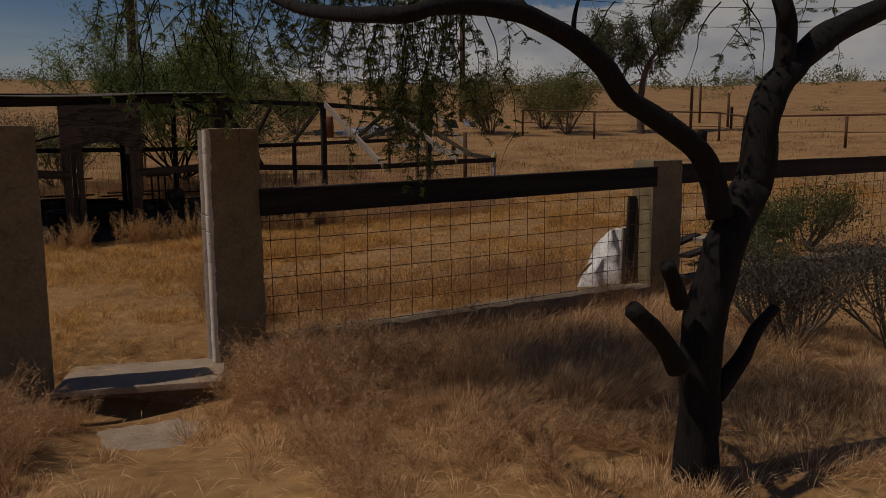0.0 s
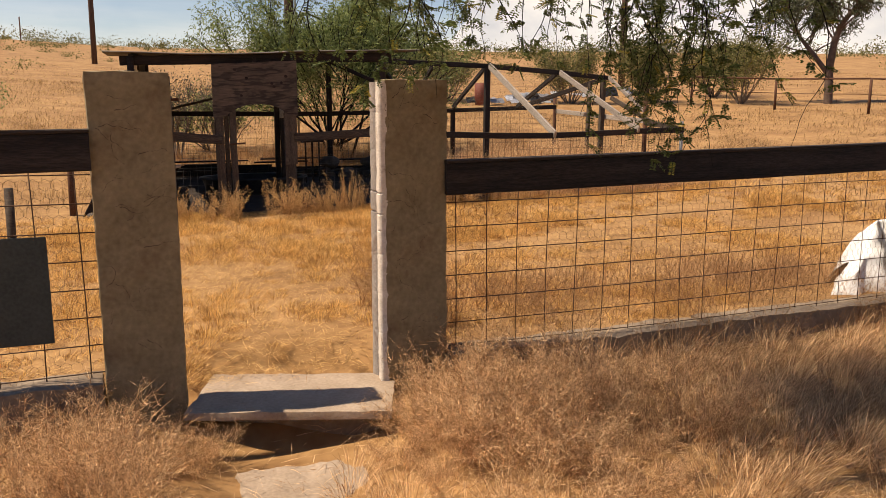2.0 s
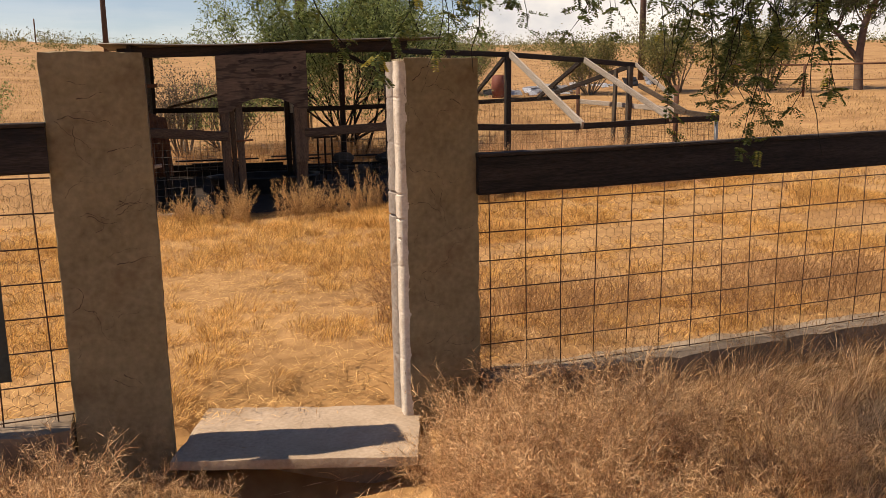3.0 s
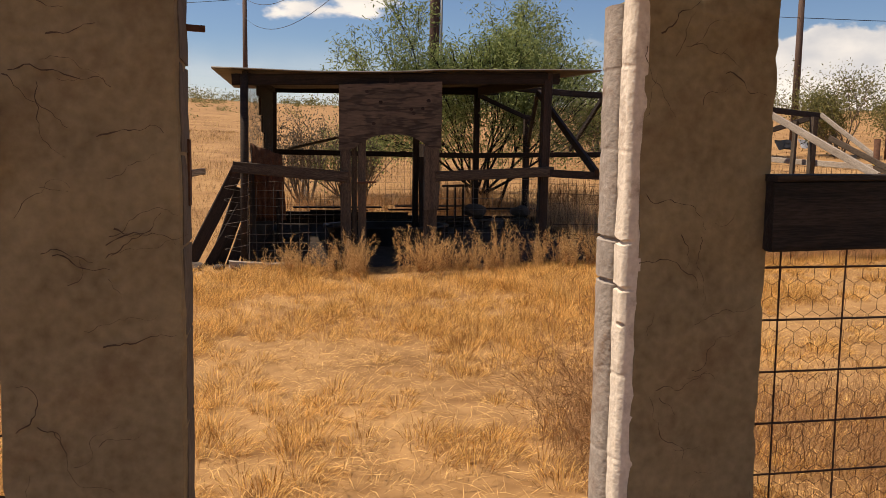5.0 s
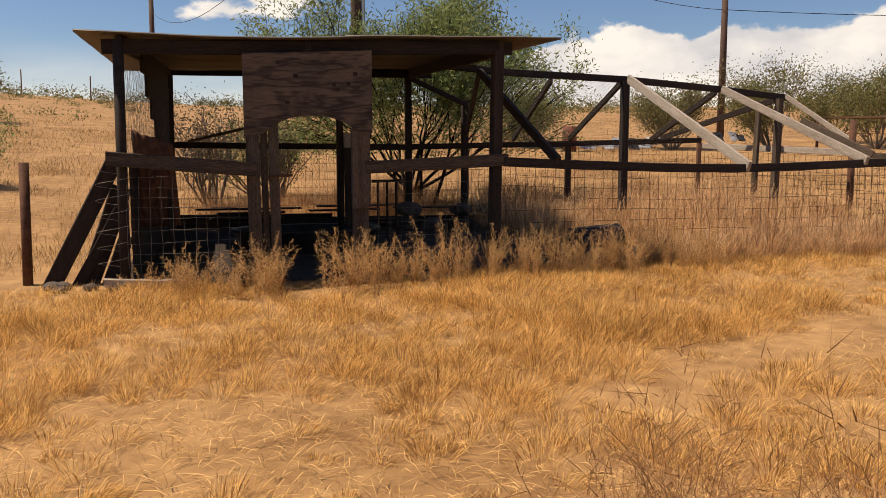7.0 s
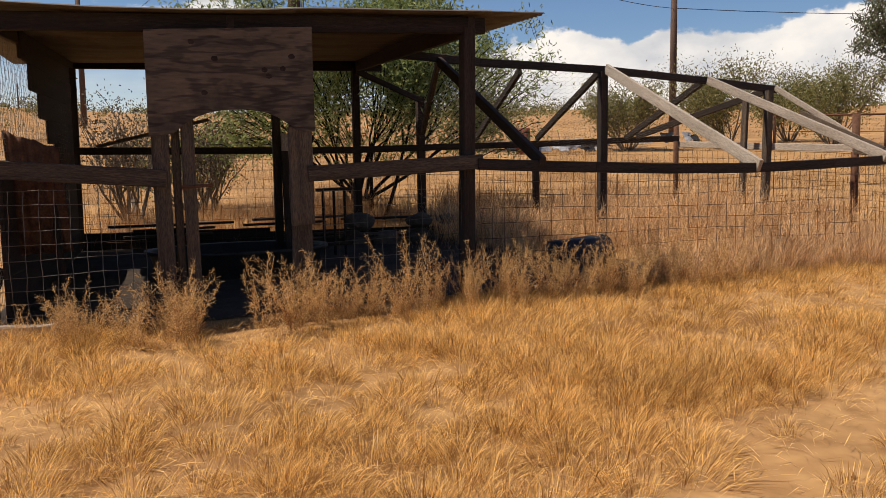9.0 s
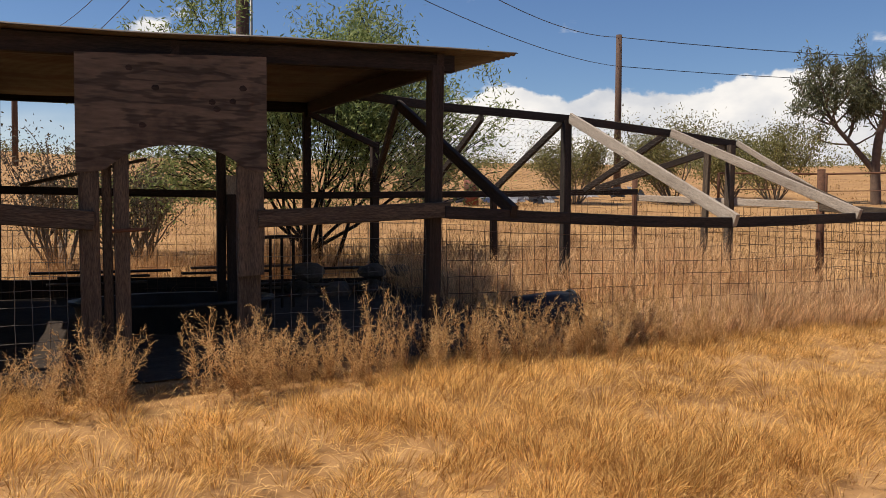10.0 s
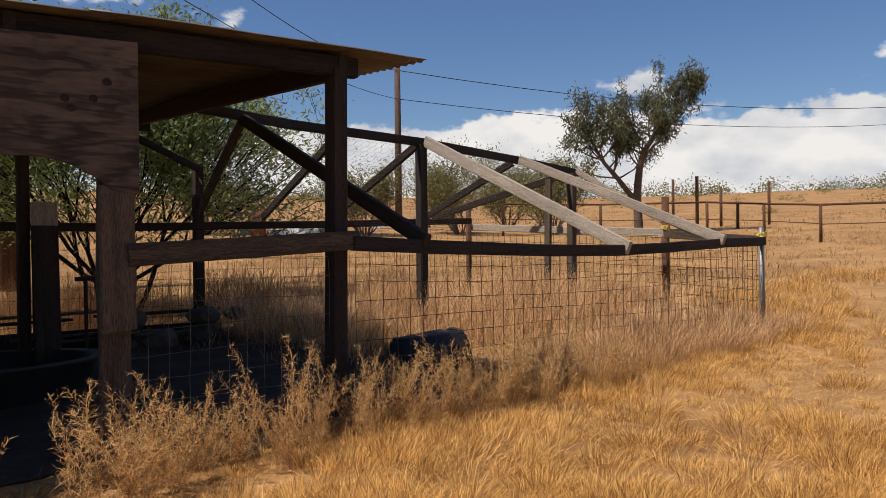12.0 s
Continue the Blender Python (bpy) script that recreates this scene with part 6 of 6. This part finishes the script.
# ---- things in and round the shed ----
def shed_side():
    t = thing("leaning_boards", (0.3, 12.6, 0.1), "dark ragged boards leaning against the shed", "boards")
    for i, (foot, lean) in enumerate(((-0.17, 1.28), (0.03, 0.86), (0.14, 1.05), (0.30, 0.62))):
        beam("board", (foot, 12.30 + 0.035 * i, 0.06), (0.45 + 0.02 * i, 12.36 + 0.035 * i, lean), 0.03, (0.14, 0.10, 0.17, 0.12)[i], WOOD_POST, t, cuts=4, wear=0.01)
    j = thing("tin_scrap", (0.72, 12.75, 0.1), "bent rusty corrugated scrap sheet hanging in the shed", "scrap sheet")
    bm = bmesh.new()
    grid = []
    for r in range(17):
        f = r / 16
        row = []
        for c in range(21):
            g = c / 20
            x = 0.56 + 0.36 * g + 0.05 * f
            row.append(bm.verts.new((x, 12.75 + 0.014 * math.sin(g * 34) + 0.12 * f * f, 1.56 - 0.90 * f - 0.13 * g * (1 - f) + 0.02 * noise.noise(Vector((g * 6, f * 6, 0))))))
        grid.append(row)
    for a, b in zip(grid, grid[1:]):
        for c in range(20):
            bm.faces.new((a[c], a[c + 1], b[c + 1], b[c]))
    ext = bmesh.ops.extrude_face_region(bm, geom=bm.faces[:])
    bmesh.ops.translate(bm, verts=[g for g in ext["geom"] if isinstance(g, bmesh.types.BMVert)], vec=(0, 0.004, 0))
    part("sheet", bm, RUST, j, smooth=True)
    beam("batten", (0.90, 12.8, 0.0), (0.86, 12.82, 1.30), 0.05, 0.04, WOOD_POST, j)
    # loose diagonal stick over the back rail
    s = thing("loose_stick", (1.4, 16.3, 1.4), "thin grey stick resting on the back rail", "stick")
    beam("stick", (1.05, 16.30, 1.545), (2.3, 16.30, 1.86), 0.03, 0.04, WOOD_BROWN, s, cuts=3)
    b = thing("coiled_wire", (0.5, 12.0, 0.2), "ragged curl of old fence wire round the post", "wire coil")
    pts = [(0.44 + 0.13 * math.cos(a) - 0.0, 12.08 + 0.10 * math.sin(a), 0.35 + a * 0.021) for a in np.linspace(0, 40, 170)]
    tube("coil", pts, 0.0022, WIRE_GREY, b, sides=4)


shed_side()


def sill_and_stones():
    rng = random.Random(14)
    t = thing("rough_sill", (0.95, 12.0, 0.1), "split weathered timber sill lying before the wire", "timber")
    beam("timber", (0.36, 11.95, 0.27), (1.0, 11.97, 0.24), 0.09, 0.07, WOOD_GREY, t, wear=0.012)
    beam("timber", (1.0, 11.96, 0.235), (1.55, 12.0, 0.21), 0.10, 0.06, WOOD_BROWN, t, wear=0.012)
    beam("timber", (5.6, 11.99, 0.20), (7.4, 11.99, 0.20), 0.09, 0.07, WOOD_GREY, thing("rough_sill", (6.5, 11.99, 0.1), "weathered timber sill along the pen wire", "timber"), wear=0.01)
    for k in range(15):
        x, y, r = (rng.uniform(3.8, 5.2), rng.uniform(15.6, 16.2), rng.uniform(0.08, 0.16)) if k < 9 else (rng.uniform(-0.1, 0.5), rng.uniform(11.85, 12.1), rng.uniform(0.04, 0.09))
        bm = bmesh.new()
        bmesh.ops.create_icosphere(bm, subdivisions=2, radius=r)
        z = ground_z(x, y) + r * 0.45 + (0.22 if k % 3 == 1 and k < 9 else 0)
        for v in bm.verts:
            v.co = Vector((v.co.x * 1.3, v.co.y, v.co.z * 0.75)) * (1 + 0.3 * noise.noise(v.co * 7 + Vector((k, 0, 0)))) + Vector((x, y, z))
        tagged(part("stone", bm, STONE, None, smooth=False), "rough grey field stone by the shed", "stone", "stones by the shed")


sill_and_stones()


def tub():
    t = thing("black_tub", (2.1, 14.2, 0.1), "black oval plastic trough standing in the dark shed", "trough")
    bm = bmesh.new()
    prof = [(0.0, 0.02), (0.78, 0.02), (0.86, 0.06), (0.97, 0.36), (1.03, 0.38), (1.03, 0.41), (0.95, 0.40), (0.82, 0.09), (0.0, 0.07)]
    rows = []
    for r, z in prof:
        row = []
        for k in range(36):
            a = k * math.pi / 18
            row.append(bm.verts.new((2.35 + 0.85 * r * math.cos(a), 14.3 + 0.55 * r * math.sin(a), 0.10 + z)) if r else None)
        rows.append(row)
    for (ra, a), (rb, b) in zip(list(zip(prof, rows))[1:-1], list(zip(prof, rows))[2:-1]):
        for k in range(36):
            bm.faces.new((a[k], a[(k + 1) % 36], b[(k + 1) % 36], b[k]))
    bm.faces.new(rows[1][::-1])
    bm.faces.new(rows[-2])
    part("basin", bm, BLACK, t, smooth=True)


tub()


def shed_clutter():
    rng = random.Random(3)
    r = thing("slat_rack", (3.5, 15.0, 0.6), "small dark slatted rack in the shed", "rack")
    beam("top_bar", (3.28, 15.0, 1.02), (3.68, 15.0, 1.03), 0.035, 0.035, WOOD_POST, r, cuts=1)
    beam("bottom_bar", (3.28, 15.0, 0.42), (3.68, 15.0, 0.42), 0.035, 0.035, WOOD_POST, r, cuts=1)
    for x in (3.36, 3.48, 3.60):
        beam("slat", (x, 15.0, 0.12), (x, 15.0, 1.02), 0.03, 0.02, WOOD_POST, r, cuts=1)
    p = thing("leaning_plank", (2.95, 14.7, 0.1), "dark plank with a pale worn top standing in the shed", "plank")
    beam("plank", (2.96, 14.62, 0.10), (2.955, 14.66, 1.44), 0.19, 0.035, WOOD_POST, p)
    beam("worn_top", (2.955, 14.66, 1.445), (2.955, 14.665, 1.62), 0.185, 0.035, WOOD_GREY, p, "pale worn plank end", cuts=2)
    for k in range(9):
        x, y = rng.uniform(1.0, 4.6), rng.uniform(15.7, 16.3)
        L = rng.uniform(0.6, 1.5)
        z = 0.56 + 0.02 * k if k < 5 else ground_z(x, y) + 0.06 + 0.04 * (k - 5)
        yy = 16.42 if k < 5 else y
        t = thing("loose_board", (x, yy, z - 0.05), "dusty dark board lying at the back of the shed", "board", "loose boards in the shed")
        beam("board", (x - L / 2, yy - 0.04, z), (x + L / 2, yy + 0.03, z + rng.uniform(-0.02, 0.02)), 0.13, 0.025, rng.choice((WOOD_DARK, WOOD_BROWN)), t, cuts=3)
    b = thing("plastic_bin", (5.5, 13.2, 0.1), "dull blue-black plastic bin lying in the pen", "bin")
    bm = bmesh.new()
    bmesh.ops.create_cube(bm, size=1.0)
    for v in bm.verts:
        k = 0.82 if v.co.x < 0 else 1.0
        v.co = Vector((5.5 + v.co.x * 0.60, 13.2 + v.co.y * 0.38 * k, 0.33 + v.co.z * 0.40 * k))
    bmesh.ops.bevel(bm, geom=bm.edges[:], offset=0.03, segments=3, affect="EDGES")
    part("body", bm, BLUE, b, smooth=True)
    bm = bmesh.new()
    add_tube(bm, [(5.80, 13.2 + 0.20 * math.cos(a), 0.33 + 0.21 * math.sin(a)) for a in np.linspace(0, 6.283, 25)], 0.014, 6, cap=False)
    part("rim", bm, BLUE, b, smooth=True)


shed_clutter()


def scrap_heap():
    """Pale scrap sheets and a red drum lying in the field behind the pen."""
    rng = random.Random(17)
    for k in range(22):
        x, y = (15.2 + rng.gauss(0, 1.0), 30.6 + rng.gauss(0, 0.6)) if k < 14 else (19.6 + rng.gauss(0, 1.0), 32.0 + rng.gauss(0, 0.5))
        z = ground_z(x, y)
        bm = bmesh.new()
        w, h = rng.uniform(0.3, 0.8), rng.uniform(0.2, 0.5)
        grid = []
        tilt = rng.uniform(0.2, 1.1)
        for j in range(5):
            row = []
            for i in range(6):
                u, v = i / 5 - 0.5, j / 4 - 0.5
                bumpy = 0.12 * noise.noise(Vector((u * 3 + k, v * 3, k)))
                row.append(bm.verts.new((x + u * w, y + v * h * math.cos(tilt) + bumpy, z + 0.10 + (v + 0.5) * h * math.sin(tilt) + bumpy * 0.5)))
            grid.append(row)
        for a, b in zip(grid, grid[1:]):
            for i in range(5):
                bm.faces.new((a[i], a[i + 1], b[i + 1], b[i]))
        ext = bmesh.ops.extrude_face_region(bm, geom=bm.faces[:])
        bmesh.ops.translate(bm, verts=[g for g in ext["geom"] if isinstance(g, bmesh.types.BMVert)], vec=(0, 0.01, -0.01))
        tagged(part("scrap_sheet", bm, SCRAP if k % 3 else BLACK, None), "crumpled pale scrap sheet in the field", "scrap", "scrap heap behind the pen")
    x, y = 13.6, 30.4
    z = ground_z(x, y)
    d = thing("red_drum", (x, y, z), "faded red steel drum beside the scrap heap", "drum")
    tube("body", [(x, y, z), (x, y, z + 0.28), (x, y, z + 0.30), (x, y, z + 0.56), (x, y, z + 0.58), (x, y, z + 0.86)], [0.24, 0.24, 0.25, 0.25, 0.24, 0.24], REDPAINT, d, sides=20)


scrap_heap()

# hexagonal netting over the rear slope of the pen roof
def roof_netting():
    seg = []
    a = 0.05
    hx, hz = a * math.sqrt(3), a * 1.5
    for j in range(26):
        for i in range(44):
            x = 4.7 + (i + 0.5 * (j % 2)) * hx
            s = j * hz
            if s > 1.85:
                continue

            def at(xx, ss):
                top = 2.40 - 0.045 * (xx - 4.6)
                f = ss / 1.9
                return (xx, RY + 1.78 * f, top - 0.78 * f - 0.08 * math.sin(3.14 * f) + 0.02 * math.sin(xx * 3))
            seg.append((at(x, s), at(x + hx / 2, s + a / 2)))
            seg.append((at(x, s), at(x - hx / 2, s + a / 2)))
            seg.append((at(x, s), at(x, max(0, s - a))))
    v, f = wires([q for q in seg if q[0] != q[1]], 0.0010)
    tagged(arrays("roof_netting", v, f, WIRE_GREY, pen, "sagging hexagonal wire netting"), kind="stuff")


roof_netting()
